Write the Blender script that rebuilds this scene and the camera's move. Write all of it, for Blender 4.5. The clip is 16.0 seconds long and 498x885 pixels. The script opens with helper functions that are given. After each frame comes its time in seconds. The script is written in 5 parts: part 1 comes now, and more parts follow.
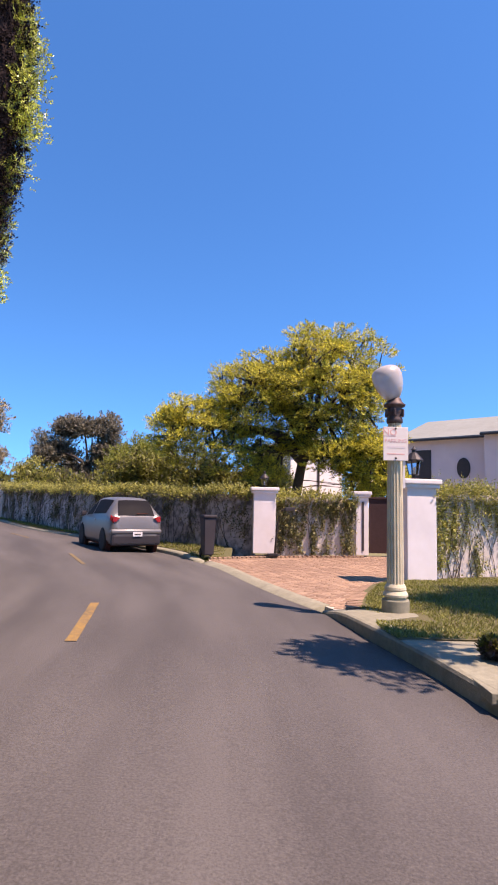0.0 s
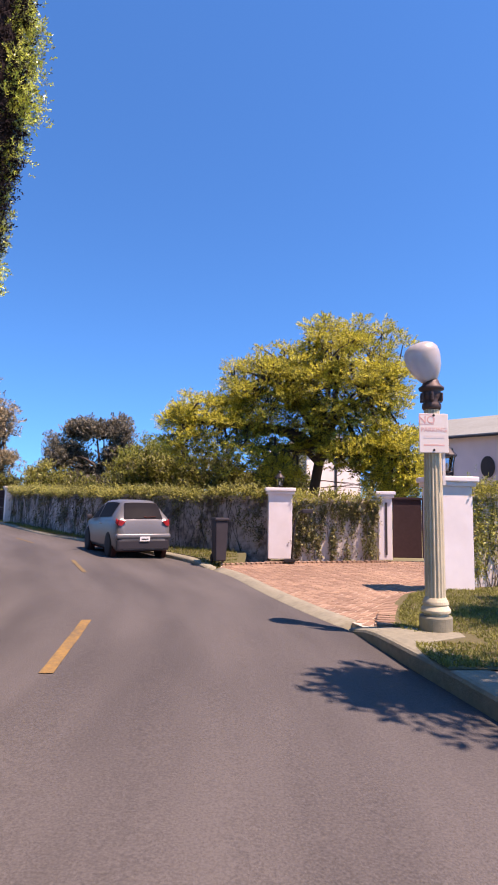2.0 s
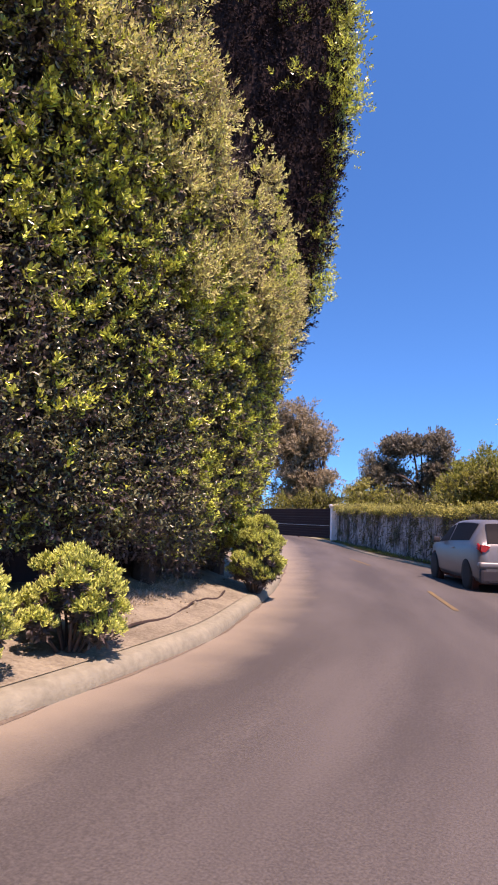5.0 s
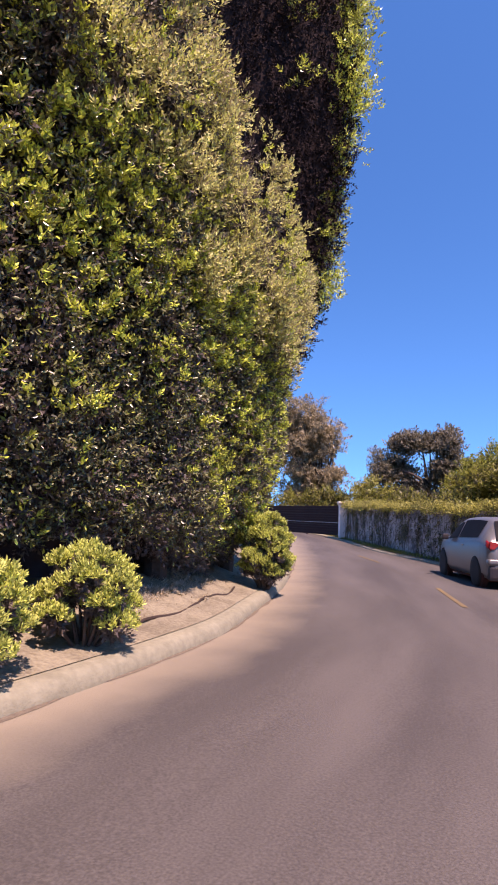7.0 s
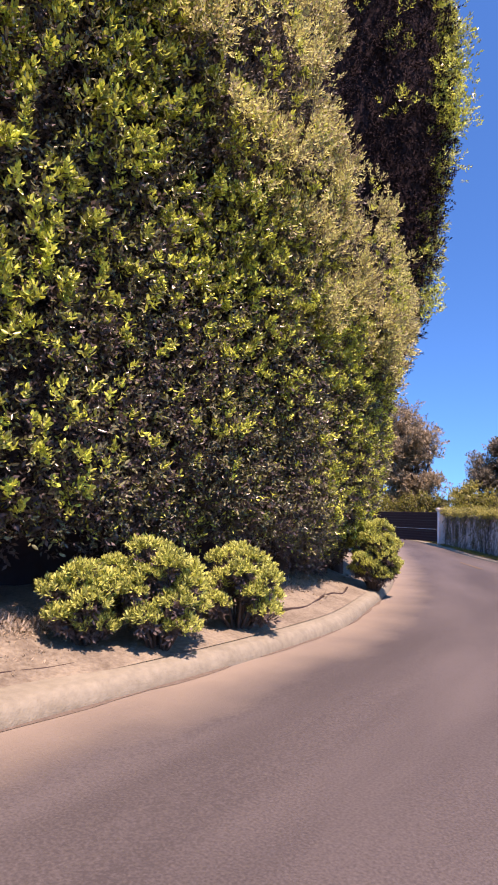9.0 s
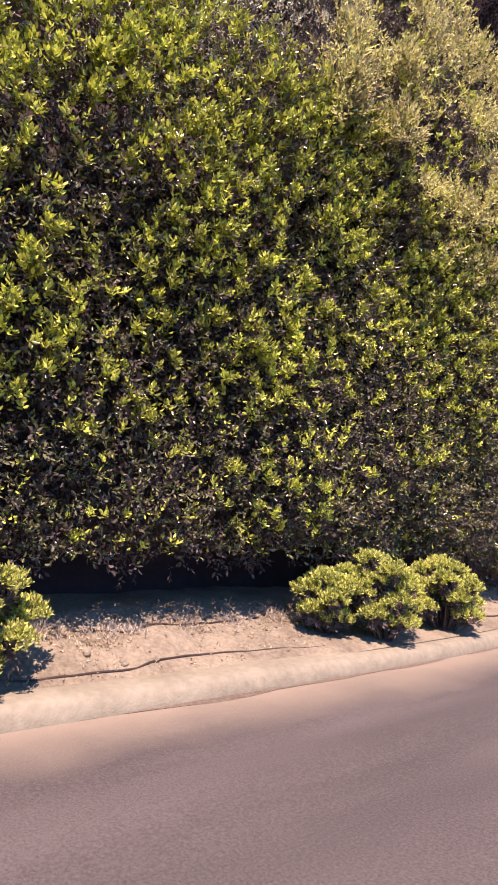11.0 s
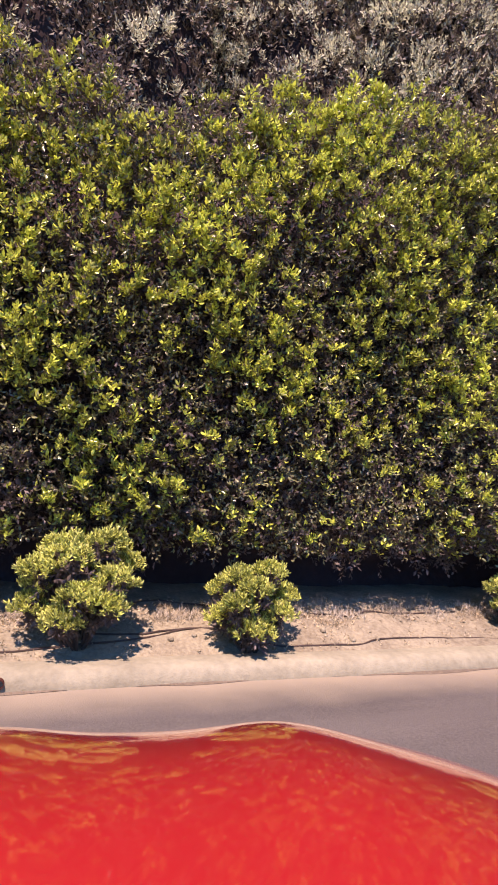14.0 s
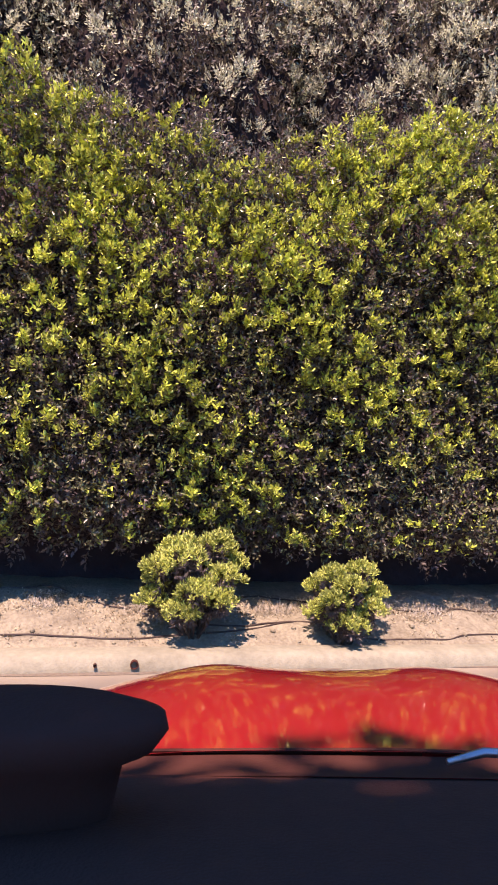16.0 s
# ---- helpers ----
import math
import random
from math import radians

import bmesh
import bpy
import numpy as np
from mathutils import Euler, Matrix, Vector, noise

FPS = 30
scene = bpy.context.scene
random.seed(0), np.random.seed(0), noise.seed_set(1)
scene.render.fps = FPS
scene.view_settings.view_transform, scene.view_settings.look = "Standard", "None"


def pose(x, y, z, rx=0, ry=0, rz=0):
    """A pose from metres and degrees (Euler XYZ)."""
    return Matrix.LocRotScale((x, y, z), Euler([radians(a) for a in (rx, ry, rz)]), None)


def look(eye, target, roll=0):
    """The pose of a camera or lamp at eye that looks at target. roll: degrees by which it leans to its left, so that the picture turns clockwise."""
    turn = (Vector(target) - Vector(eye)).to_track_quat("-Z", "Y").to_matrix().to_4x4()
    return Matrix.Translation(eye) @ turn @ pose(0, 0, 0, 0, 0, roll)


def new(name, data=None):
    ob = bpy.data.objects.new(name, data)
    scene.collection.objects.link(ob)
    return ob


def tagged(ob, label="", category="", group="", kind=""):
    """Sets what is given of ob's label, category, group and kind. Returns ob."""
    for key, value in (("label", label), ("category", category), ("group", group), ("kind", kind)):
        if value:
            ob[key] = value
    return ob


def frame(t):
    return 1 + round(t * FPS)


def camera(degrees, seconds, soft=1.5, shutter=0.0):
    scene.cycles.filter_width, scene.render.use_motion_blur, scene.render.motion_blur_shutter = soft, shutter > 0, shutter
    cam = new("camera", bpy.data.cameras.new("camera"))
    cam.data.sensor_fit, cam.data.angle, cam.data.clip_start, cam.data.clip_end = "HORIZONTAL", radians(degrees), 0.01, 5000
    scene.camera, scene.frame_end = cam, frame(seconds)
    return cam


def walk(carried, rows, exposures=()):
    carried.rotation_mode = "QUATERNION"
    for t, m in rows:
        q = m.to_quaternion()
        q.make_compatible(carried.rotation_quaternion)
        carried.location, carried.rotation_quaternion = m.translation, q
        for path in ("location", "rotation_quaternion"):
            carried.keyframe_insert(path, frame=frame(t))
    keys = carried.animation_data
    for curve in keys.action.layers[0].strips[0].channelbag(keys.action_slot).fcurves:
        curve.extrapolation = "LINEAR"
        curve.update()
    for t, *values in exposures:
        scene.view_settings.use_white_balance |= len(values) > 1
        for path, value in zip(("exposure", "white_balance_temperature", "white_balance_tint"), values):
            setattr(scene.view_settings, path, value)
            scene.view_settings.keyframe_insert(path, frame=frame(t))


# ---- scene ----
cam = camera(46.9, 16.0, soft=1.9)
METRES, EYE, TILT, LEAN, TURN = 8.0, 1.3, 6.2, -1.3, 0.0
ROWS = [
    (0.0, 0.0, 0.0, 0.0, 0.0, 0.0, -0.0),
    (0.5, 0.0013, 0.007, 0.0005, -0.35, 0.08, -0.0),
    (1.0, 0.0053, 0.0345, -0.0036, -0.96, 0.05, -0.02),
    (1.5, 0.0073, 0.0748, -0.0098, -0.68, 0.06, 0.05),
    (2.0, 0.0018, 0.1225, -0.0151, 1.44, 0.25, 0.57),
    (2.5, -0.0167, 0.1717, -0.0198, 6.03, 0.78, 1.0),
    (3.0, -0.0578, 0.2338, -0.0262, 13.7, 1.46, 1.76),
    (3.5, -0.1066, 0.2833, -0.0323, 21.37, 1.92, 2.0),
    (4.0, -0.1419, 0.313, -0.035, 26.31, 2.45, 2.25),
    (4.5, -0.1637, 0.3285, -0.0359, 29.28, 2.82, 2.33),
    (5.0, -0.1789, 0.3386, -0.0371, 31.21, 3.0, 2.34),
    (7.5, -0.1759, 0.3219, -0.0357, 32.49, 2.63, 2.25),
    (8.0, -0.1649, 0.2841, -0.0308, 34.42, 2.9, 2.3),
    (8.5, -0.1556, 0.2425, -0.0262, 37.42, 3.26, 2.29),
    (9.0, -0.146, 0.2016, -0.0219, 40.9, 3.55, 2.42),
    (9.5, -0.1297, 0.1497, -0.016, 45.42, 4.1, 2.58),
    (10.0, -0.1075, 0.0965, -0.0097, 50.22, 4.81, 2.85),
    (12.5, -0.0352, -0.0261, 0.0045, 62.45, 6.03, 3.32),
    (13.0, -0.0122, -0.0567, 0.0075, 65.71, 6.34, 3.22),
    (13.5, 0.0102, -0.0823, 0.0105, 68.7, 6.5, 3.35),
    (14.0, 0.031, -0.1035, 0.0127, 71.35, 6.69, 3.31),
    (14.5, 0.049, -0.1199, 0.0153, 73.51, 6.72, 3.49),
    (15.0, 0.0663, -0.1336, 0.0166, 75.5, 6.85, 3.73),
    (15.5, 0.0835, -0.1459, 0.0179, 77.46, 7.1, 3.74),
    (16.0, 0.0915, -0.1508, 0.0183, 78.4, 7.26, 3.76),
]
walk(cam, [(t, pose(0, 0, EYE, TILT, LEAN, TURN) @ pose(METRES * x, METRES * y, METRES * z, 90 + pitch, roll, yaw)) for t, x, y, z, yaw, pitch, roll in ROWS],
     [(t, e, 7700, w) for t, e, w in ((0.0, 0.8, 38), (3.0, 0.78, 42), (5.0, 0.72, 46), (9.0, 0.80, 50), (12.5, 1.0, 50), (14.5, 0.95, 49), (15.0, 1.0, 49), (16.0, 1.05, 48))])

# ---- world, sun ----
SUN_EL, SUN_AZ = 61.5, 118.0          # degrees; azimuth clockwise from +y
world = bpy.data.worlds.new("world")
scene.world = world
world.use_nodes = True
wn = world.node_tree
sky = wn.nodes.new("ShaderNodeTexSky")
sky.sky_type = 'NISHITA'
sky.sun_disc = False
sky.sun_elevation, sky.sun_rotation = radians(SUN_EL), radians(SUN_AZ)
sky.altitude, sky.air_density, sky.dust_density, sky.ozone_density = 300, 1.0, 0.0, 3.0
# the clear sky pales little towards the hills
way, lift = wn.nodes.new("ShaderNodeTexCoord"), wn.nodes.new("ShaderNodeMapping")
lift.inputs["Location"].default_value = (0, 0, 0.10)
wn.links.new(way.outputs["Generated"], lift.inputs[0])
wn.links.new(lift.outputs[0], sky.inputs[0])
tint = wn.nodes.new("ShaderNodeMix")
tint.data_type, tint.blend_type = 'RGBA', 'MULTIPLY'
tint.inputs[0].default_value = 1.0
tint.inputs[7].default_value = (0.31, 1.09, 1.58, 1)
wn.links.new(sky.outputs[0], tint.inputs[6])
wn.links.new(tint.outputs[2], wn.nodes["Background"].inputs[0])
wn.nodes["Background"].inputs[1].default_value = 0.10
sun = new("sun", bpy.data.lights.new("sun", 'SUN'))
sun.data.energy, sun.data.angle, sun.data.color = 5.0, radians(0.55), (1.0, 0.93, 0.80)
az, el = radians(SUN_AZ), radians(SUN_EL)
TO_SUN = Vector((math.sin(az) * math.cos(el), math.cos(az) * math.cos(el), math.sin(el)))
sun.matrix_basis = look(TO_SUN * 60, (0, 0, 0))


# ---- materials ----
def mat(name, a, b=None, scale=8.0, rough=0.8, metal=0.0, bump=0.0, bump_scale=60.0, big=0.6, spec=0.4, coat=0.0, island=0.0, per_object=0.0, lo=0.6, hi=1.4):
    """A surface of two colours mixed by noise at two scales, with fine relief."""
    m = bpy.data.materials.new(name)
    m.use_nodes = True
    nt = m.node_tree
    n, l = nt.nodes, nt.links
    s = n["Principled BSDF"]
    b = b or tuple(c * 0.7 for c in a)
    co = n.new("ShaderNodeTexCoord")
    n1, n2 = n.new("ShaderNodeTexNoise"), n.new("ShaderNodeTexNoise")
    n1.inputs["Scale"].default_value, n1.inputs["Detail"].default_value = scale, 6
    n2.inputs["Scale"].default_value, n2.inputs["Detail"].default_value = big, 4
    geo = n.new("ShaderNodeNewGeometry")
    for q in (n1, n2):
        l.new(geo.outputs["Position"], q.inputs["Vector"])
    add = n.new("ShaderNodeMath")
    add.operation = 'ADD'
    l.new(n1.outputs[0], add.inputs[0])
    l.new(n2.outputs[0], add.inputs[1])
    last = add
    for amount, node, out in ((island, geo, "Random Per Island"), (per_object, n.new("ShaderNodeObjectInfo"), "Random")):
        if amount:
            mu = n.new("ShaderNodeMath")
            mu.operation = 'MULTIPLY_ADD'
            l.new(node.outputs[out], mu.inputs[0])
            mu.inputs[1].default_value = amount
            l.new(last.outputs[0], mu.inputs[2])
            sb = n.new("ShaderNodeMath")
            sb.operation = 'SUBTRACT'
            l.new(mu.outputs[0], sb.inputs[0])
            sb.inputs[1].default_value = amount / 2
            last = sb
    mp = n.new("ShaderNodeMapRange")
    mp.inputs[1].default_value, mp.inputs[2].default_value = lo, hi
    l.new(last.outputs[0], mp.inputs[0])
    mix = n.new("ShaderNodeMix")
    mix.data_type = 'RGBA'
    mix.inputs[6].default_value, mix.inputs[7].default_value = (*a, 1), (*b, 1)
    l.new(mp.outputs[0], mix.inputs[0])
    l.new(mix.outputs[2], s.inputs["Base Color"])
    s.inputs["Roughness"].default_value, s.inputs["Metallic"].default_value = rough, metal
    s.inputs["Specular IOR Level"].default_value = spec
    s.inputs["Coat Weight"].default_value = coat
    s.inputs["Coat Roughness"].default_value = 0.04
    if bump:
        nb, bp = n.new("ShaderNodeTexNoise"), n.new("ShaderNodeBump")
        nb.inputs["Scale"].default_value, nb.inputs["Detail"].default_value = bump_scale, 5
        l.new(geo.outputs["Position"], nb.inputs["Vector"])
        bp.inputs["Strength"].default_value, bp.inputs["Distance"].default_value = bump, 0.02
        l.new(nb.outputs[0], bp.inputs["Height"])
        l.new(bp.outputs[0], s.inputs["Normal"])
    return m


def leaf_mat(name, a, b, rough=0.45, through_light=0.35, big=0.5, spread=0.9):
    """Leaves: two tones varied leaf by leaf, a gloss and light that shines through."""
    m = mat(name, a, b, scale=3.0, rough=rough, big=big, island=spread, spec=0.5)
    n, l = m.node_tree.nodes, m.node_tree.links
    s, out = n["Principled BSDF"], n["Material Output"]
    tr, mx = n.new("ShaderNodeBsdfTranslucent"), n.new("ShaderNodeMixShader")
    colour = s.inputs["Base Color"].links[0].from_socket
    l.new(colour, tr.inputs[0])
    mx.inputs[0].default_value = through_light
    l.new(s.outputs[0], mx.inputs[1])
    l.new(tr.outputs[0], mx.inputs[2])
    l.new(mx.outputs[0], out.inputs[0])
    return m


ASPHALT = mat("asphalt", (0.059, 0.054, 0.051), (0.112, 0.103, 0.095), scale=75, rough=0.85, bump=0.35, bump_scale=110, big=0.8, lo=0.80, hi=1.22)
CONCRETE = mat("concrete", (0.295, 0.283, 0.205), (0.175, 0.166, 0.118), scale=16, rough=0.95, bump=0.35, bump_scale=60, big=2.6, lo=0.62, hi=1.45)
DIRT = mat("dirt", (0.285, 0.258, 0.182), (0.14, 0.12, 0.085), scale=26, rough=1.0, bump=0.9, bump_scale=36, big=3.2, lo=0.74, hi=1.32)
GRIT = mat("grit", (0.20, 0.165, 0.12), (0.10, 0.08, 0.06), scale=30, rough=1.0, bump=0.8, bump_scale=60)
EARTH = mat("earth", (0.20, 0.19, 0.09), (0.13, 0.12, 0.07), scale=3, rough=1.0, bump=0.5, bump_scale=15, big=0.1)
SOIL = mat("lawn_soil", (0.095, 0.095, 0.035), (0.12, 0.10, 0.05), scale=5, rough=1.0, bump=0.5, bump_scale=40)
WORN_YELLOW = mat("worn_yellow_paint", (0.22, 0.15, 0.05), (0.10, 0.085, 0.06), scale=25, rough=0.8, bump=0.2)
YELLOW = mat("yellow_paint", (0.30, 0.18, 0.05), (0.13, 0.095, 0.055), scale=24, rough=0.8, bump=0.3, big=4.0, lo=0.75, hi=1.35)
WHITE = mat("white_stucco", (0.80, 0.76, 0.74), (0.68, 0.64, 0.62), scale=4, rough=0.9, bump=0.05, bump_scale=50, big=0.7)
WALL = mat("old_wall_paint", (0.74, 0.68, 0.63), (0.48, 0.42, 0.37), scale=2.2, rough=0.95, bump=0.4, bump_scale=40, big=0.6)
HOUSE = mat("house_stucco", (0.78, 0.63, 0.63), (0.70, 0.56, 0.57), scale=2, rough=0.9, bump=0.1)
ROOFING = mat("roofing", (0.27, 0.285, 0.25), (0.21, 0.22, 0.19), scale=4, rough=0.9, bump=0.3, bump_scale=20)
DARKTRIM = mat("dark_trim", (0.035, 0.028, 0.028), (0.05, 0.04, 0.04), rough=0.6)
GATE = mat("gate_wood", (0.060, 0.036, 0.034), (0.042, 0.026, 0.026), scale=14, rough=0.95, bump=0.2, spec=0.1)
IVYWALL = mat("weathered_wall", (0.42, 0.36, 0.33), (0.13, 0.105, 0.10), scale=7, rough=0.95, bump=0.5, bump_scale=30, big=1.6, lo=0.85, hi=1.18)
BRICK = mat("brick", (0.38, 0.25, 0.165), (0.225, 0.14, 0.095), scale=12, rough=0.9, bump=0.4, bump_scale=70, per_object=0.6, island=0.6)
MORTAR = mat("mortar", (0.56, 0.49, 0.40), (0.42, 0.36, 0.29), scale=10, rough=1.0, bump=0.3)
STONEPOST = mat("aged_post_paint", (0.62, 0.57, 0.40), (0.42, 0.37, 0.25), scale=9, rough=0.75, bump=0.3, bump_scale=60, big=2.0)
IRON = mat("black_iron", (0.025, 0.022, 0.024), (0.05, 0.042, 0.04), scale=20, rough=0.5, metal=0.4)
BRONZE = mat("dark_bronze", (0.11, 0.075, 0.07), (0.06, 0.045, 0.045), scale=18, rough=0.55, metal=0.3)
GLOBE = mat("frosted_globe", (0.72, 0.69, 0.68), (0.62, 0.58, 0.57), scale=5, rough=0.35, spec=0.5)
gb = GLOBE.node_tree.nodes["Principled BSDF"]
gb.inputs["Transmission Weight"].default_value = 0.45
SIGN = mat("sign_plate", (0.82, 0.77, 0.72), (0.72, 0.66, 0.60), scale=6, rough=0.5)
FADED = mat("faded_grey_print", (0.66, 0.58, 0.56), (0.72, 0.64, 0.60), scale=30, rough=0.6)
SIGNRED = mat("faded_red_print", (0.72, 0.34, 0.30), (0.78, 0.48, 0.43), scale=30, rough=0.6)
BIN = mat("bin_plastic", (0.034, 0.030, 0.036), (0.048, 0.043, 0.048), rough=0.6, bump=0.05)
BARK = mat("bark", (0.10, 0.075, 0.06), (0.05, 0.036, 0.03), scale=12, rough=1.0, bump=0.8, bump_scale=30)
# purple-brown of the hedge's shaded gaps put into the twig colour
GAPSHADETWIGS = mat("gap_shade_twigs", (0.062, 0.046, 0.050), (0.040, 0.030, 0.034), scale=9, rough=1.0, bump=1.0, bump_scale=14, big=2.0, spec=0.05)
LITTER = leaf_mat("dry_litter", (0.50, 0.42, 0.28), (0.22, 0.17, 0.11), rough=0.8, through_light=0.1, spread=1.2)
HOSE = mat("drip_hose", (0.06, 0.04, 0.032), rough=0.6)
# diffuser and mirror grey, dark enough to carry the bumper's shade too
DARKGREY = mat("dark_bumper", (0.035, 0.032, 0.036), (0.028, 0.025, 0.03), rough=0.5, spec=0.3)
SILVER = mat("silver_paint", (0.165, 0.165, 0.168), (0.145, 0.145, 0.148), scale=2, rough=0.33, metal=0.2)
AUTOGLASS = mat("tinted_glass", (0.014, 0.014, 0.017), rough=0.5, spec=0.03)
RUBBER = mat("tyre_rubber", (0.022, 0.02, 0.02), rough=0.8)
ALLOY = mat("alloy", (0.45, 0.45, 0.47), rough=0.35, metal=0.9)
LAMPRED = mat("red_lens", (0.38, 0.025, 0.03), (0.28, 0.02, 0.02), rough=0.15, coat=0.5)
PLATE = mat("plate", (0.75, 0.74, 0.72), rough=0.5)
BLACKPLASTIC = mat("black_plastic", (0.066, 0.022, 0.016), (0.080, 0.028, 0.021), scale=30, rough=0.8, bump=0.1, bump_scale=200, spec=0.10)
GREYDASH = mat("grey_dash", (0.100, 0.038, 0.027), (0.078, 0.030, 0.022), scale=40, rough=0.85, bump=0.25, bump_scale=300, spec=0.10)
REDPAINT = mat("red_paint", (0.33, 0.014, 0.016), (0.29, 0.011, 0.013), scale=2, rough=0.3, coat=1.0)
GLASS = bpy.data.materials.new("clear_glass")
GLASS.use_nodes = True
GLASS.node_tree.nodes["Principled BSDF"].inputs["Transmission Weight"].default_value = 1.0
GLASS.node_tree.nodes["Principled BSDF"].inputs["Roughness"].default_value = 0.08

# shade inside the tall crowns put into a near-black twig colour
CROWNSHADETWIG = mat("crown_shade_twigs", (0.036, 0.026, 0.026), (0.022, 0.017, 0.018), scale=9, rough=1.0, bump=1.0, bump_scale=14, big=2.0, spec=0.05)
OLDLEAF = leaf_mat("old_leaf", (0.25, 0.26, 0.12), (0.09, 0.09, 0.06), rough=0.22, through_light=0.15, spread=1.2)
FICUS = leaf_mat("ficus_leaf", (0.72, 0.82, 0.13), (0.17, 0.20, 0.05), rough=0.28, through_light=0.28, spread=1.2)
SILVERLEAF = leaf_mat("silvery_leaf", (0.70, 0.735, 0.51), (0.25, 0.255, 0.185), rough=0.45)
# leaf green darkened with the shade of crown interiors and thickets
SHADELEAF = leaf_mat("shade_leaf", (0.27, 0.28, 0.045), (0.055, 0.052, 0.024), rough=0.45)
GREYLEAF = leaf_mat("dusty_leaf", (0.700, 0.725, 0.245), (0.24, 0.205, 0.12), rough=0.5, big=1.2, spread=1.1)
# inner leaves of the tall crowns, their shade put into the colour
CROWNSHADELEAF = leaf_mat("crown_shade_leaf", (0.15, 0.135, 0.10), (0.065, 0.054, 0.052), rough=0.6, through_light=0.2)
# gap shade and windscreen haze put into this inner leaf colour
GAPSHADELEAF = leaf_mat("gap_shade_leaf", (0.17, 0.138, 0.115), (0.10, 0.080, 0.082), rough=0.5)
SHRUB = leaf_mat("shrub_leaf", (0.74, 0.80, 0.205), (0.17, 0.21, 0.05), rough=0.45, spread=1.1)
BLOSSOM = leaf_mat("yellow_green_leaf", (0.80, 0.73, 0.075), (0.12, 0.145, 0.03), rough=0.6, big=1.3, spread=1.1, through_light=0.30)
OLIVE = leaf_mat("olive_leaf", (0.205, 0.195, 0.135), (0.105, 0.098, 0.078), rough=0.5)
MIDGREEN = leaf_mat("mid_green_leaf", (0.26, 0.285, 0.04), (0.085, 0.105, 0.02), rough=0.5)
IVY = leaf_mat("ivy_leaf", (0.46, 0.45, 0.10), (0.12, 0.125, 0.04), rough=0.5)
DRYIVY = leaf_mat("dry_ivy_leaf", (0.24, 0.21, 0.10), (0.10, 0.08, 0.055), rough=0.7)
WALLIVY = leaf_mat("wall_ivy_leaf", (0.28, 0.265, 0.09), (0.075, 0.07, 0.035), rough=0.5)
GRASS = leaf_mat("grass_blade", (0.29, 0.29, 0.065), (0.14, 0.145, 0.035), rough=0.6)

# ---- helpers for meshes ----
rng = np.random.default_rng(7)


def mesh_of(name, verts, faces):
    """A mesh from vertex and face arrays; faces an (n, 3) or (n, 4) array, or a list."""
    me = bpy.data.meshes.new(name)
    if isinstance(faces, np.ndarray):
        verts = np.asarray(verts, dtype=np.float32)
        k = faces.shape[1]
        me.vertices.add(len(verts))
        me.vertices.foreach_set("co", verts.ravel())
        me.loops.add(faces.size)
        me.loops.foreach_set("vertex_index", faces.astype(np.int32).ravel())
        me.polygons.add(len(faces))
        me.polygons.foreach_set("loop_start", np.arange(0, faces.size, k, dtype=np.int32))
        me.update(calc_edges=True)
        me.validate()
    else:
        me.from_pydata([tuple(v) for v in verts], [], faces)
        me.update()
    return me


def put(name, data, material, parent=None, label="", smooth=False):
    """Links a mesh, or a bmesh, as one object, under its parent where one is given."""
    if isinstance(data, bmesh.types.BMesh):
        me = bpy.data.meshes.new(name)
        bmesh.ops.recalc_face_normals(data, faces=data.faces)
        data.to_mesh(me)
        data.free()
        data = me
    if not data.materials:
        data.materials.append(material)
    if smooth:
        data.polygons.foreach_set("use_smooth", [True] * len(data.polygons))
    ob = new(name, data)
    ob.parent = parent
    if label:
        ob["label"] = label
    return ob


def thing(name, m, label, category, group="", kind=""):
    ob = new(name)
    ob.empty_display_size = 0.1
    ob.matrix_basis = m
    return tagged(ob, label, category, group, kind)


def box(x, y, z, sx, sy, sz, bevel=0.01, rz=0.0, bm=None):
    """A bevelled box; its middle at x, y and its foot at z."""
    own = bmesh.new()
    bmesh.ops.create_cube(own, size=1.0)
    bmesh.ops.scale(own, vec=(sx, sy, sz), verts=own.verts)
    if bevel:
        bmesh.ops.bevel(own, geom=own.edges[:], offset=min(bevel, min(sx, sy, sz) * 0.45), segments=2, affect='EDGES', profile=0.6)
    own.transform(pose(x, y, z + sz / 2, 0, 0, rz))
    if bm is None:
        return own
    me = bpy.data.meshes.new("tmp")
    own.to_mesh(me)
    own.free()
    bm.from_mesh(me)
    bpy.data.meshes.remove(me)
    return bm


def lathe(profile, n=24, wave=None):
    """A turned shape from (radius, z) pairs; wave(angle, i) scales the radius."""
    bm = bmesh.new()
    rings = []
    for i, (r, z) in enumerate(profile):
        ring = []
        for k in range(n):
            a = 2 * math.pi * k / n
            q = r * (wave(k, i) if wave else 1.0)
            ring.append(bm.verts.new((q * math.cos(a), q * math.sin(a), z)))
        rings.append(ring)
    for a, b in zip(rings, rings[1:]):
        for k in range(n):
            bm.faces.new((a[k], a[(k + 1) % n], b[(k + 1) % n], b[k]))
    bm.faces.new(rings[0][::-1])
    bm.faces.new(rings[-1])
    return bm


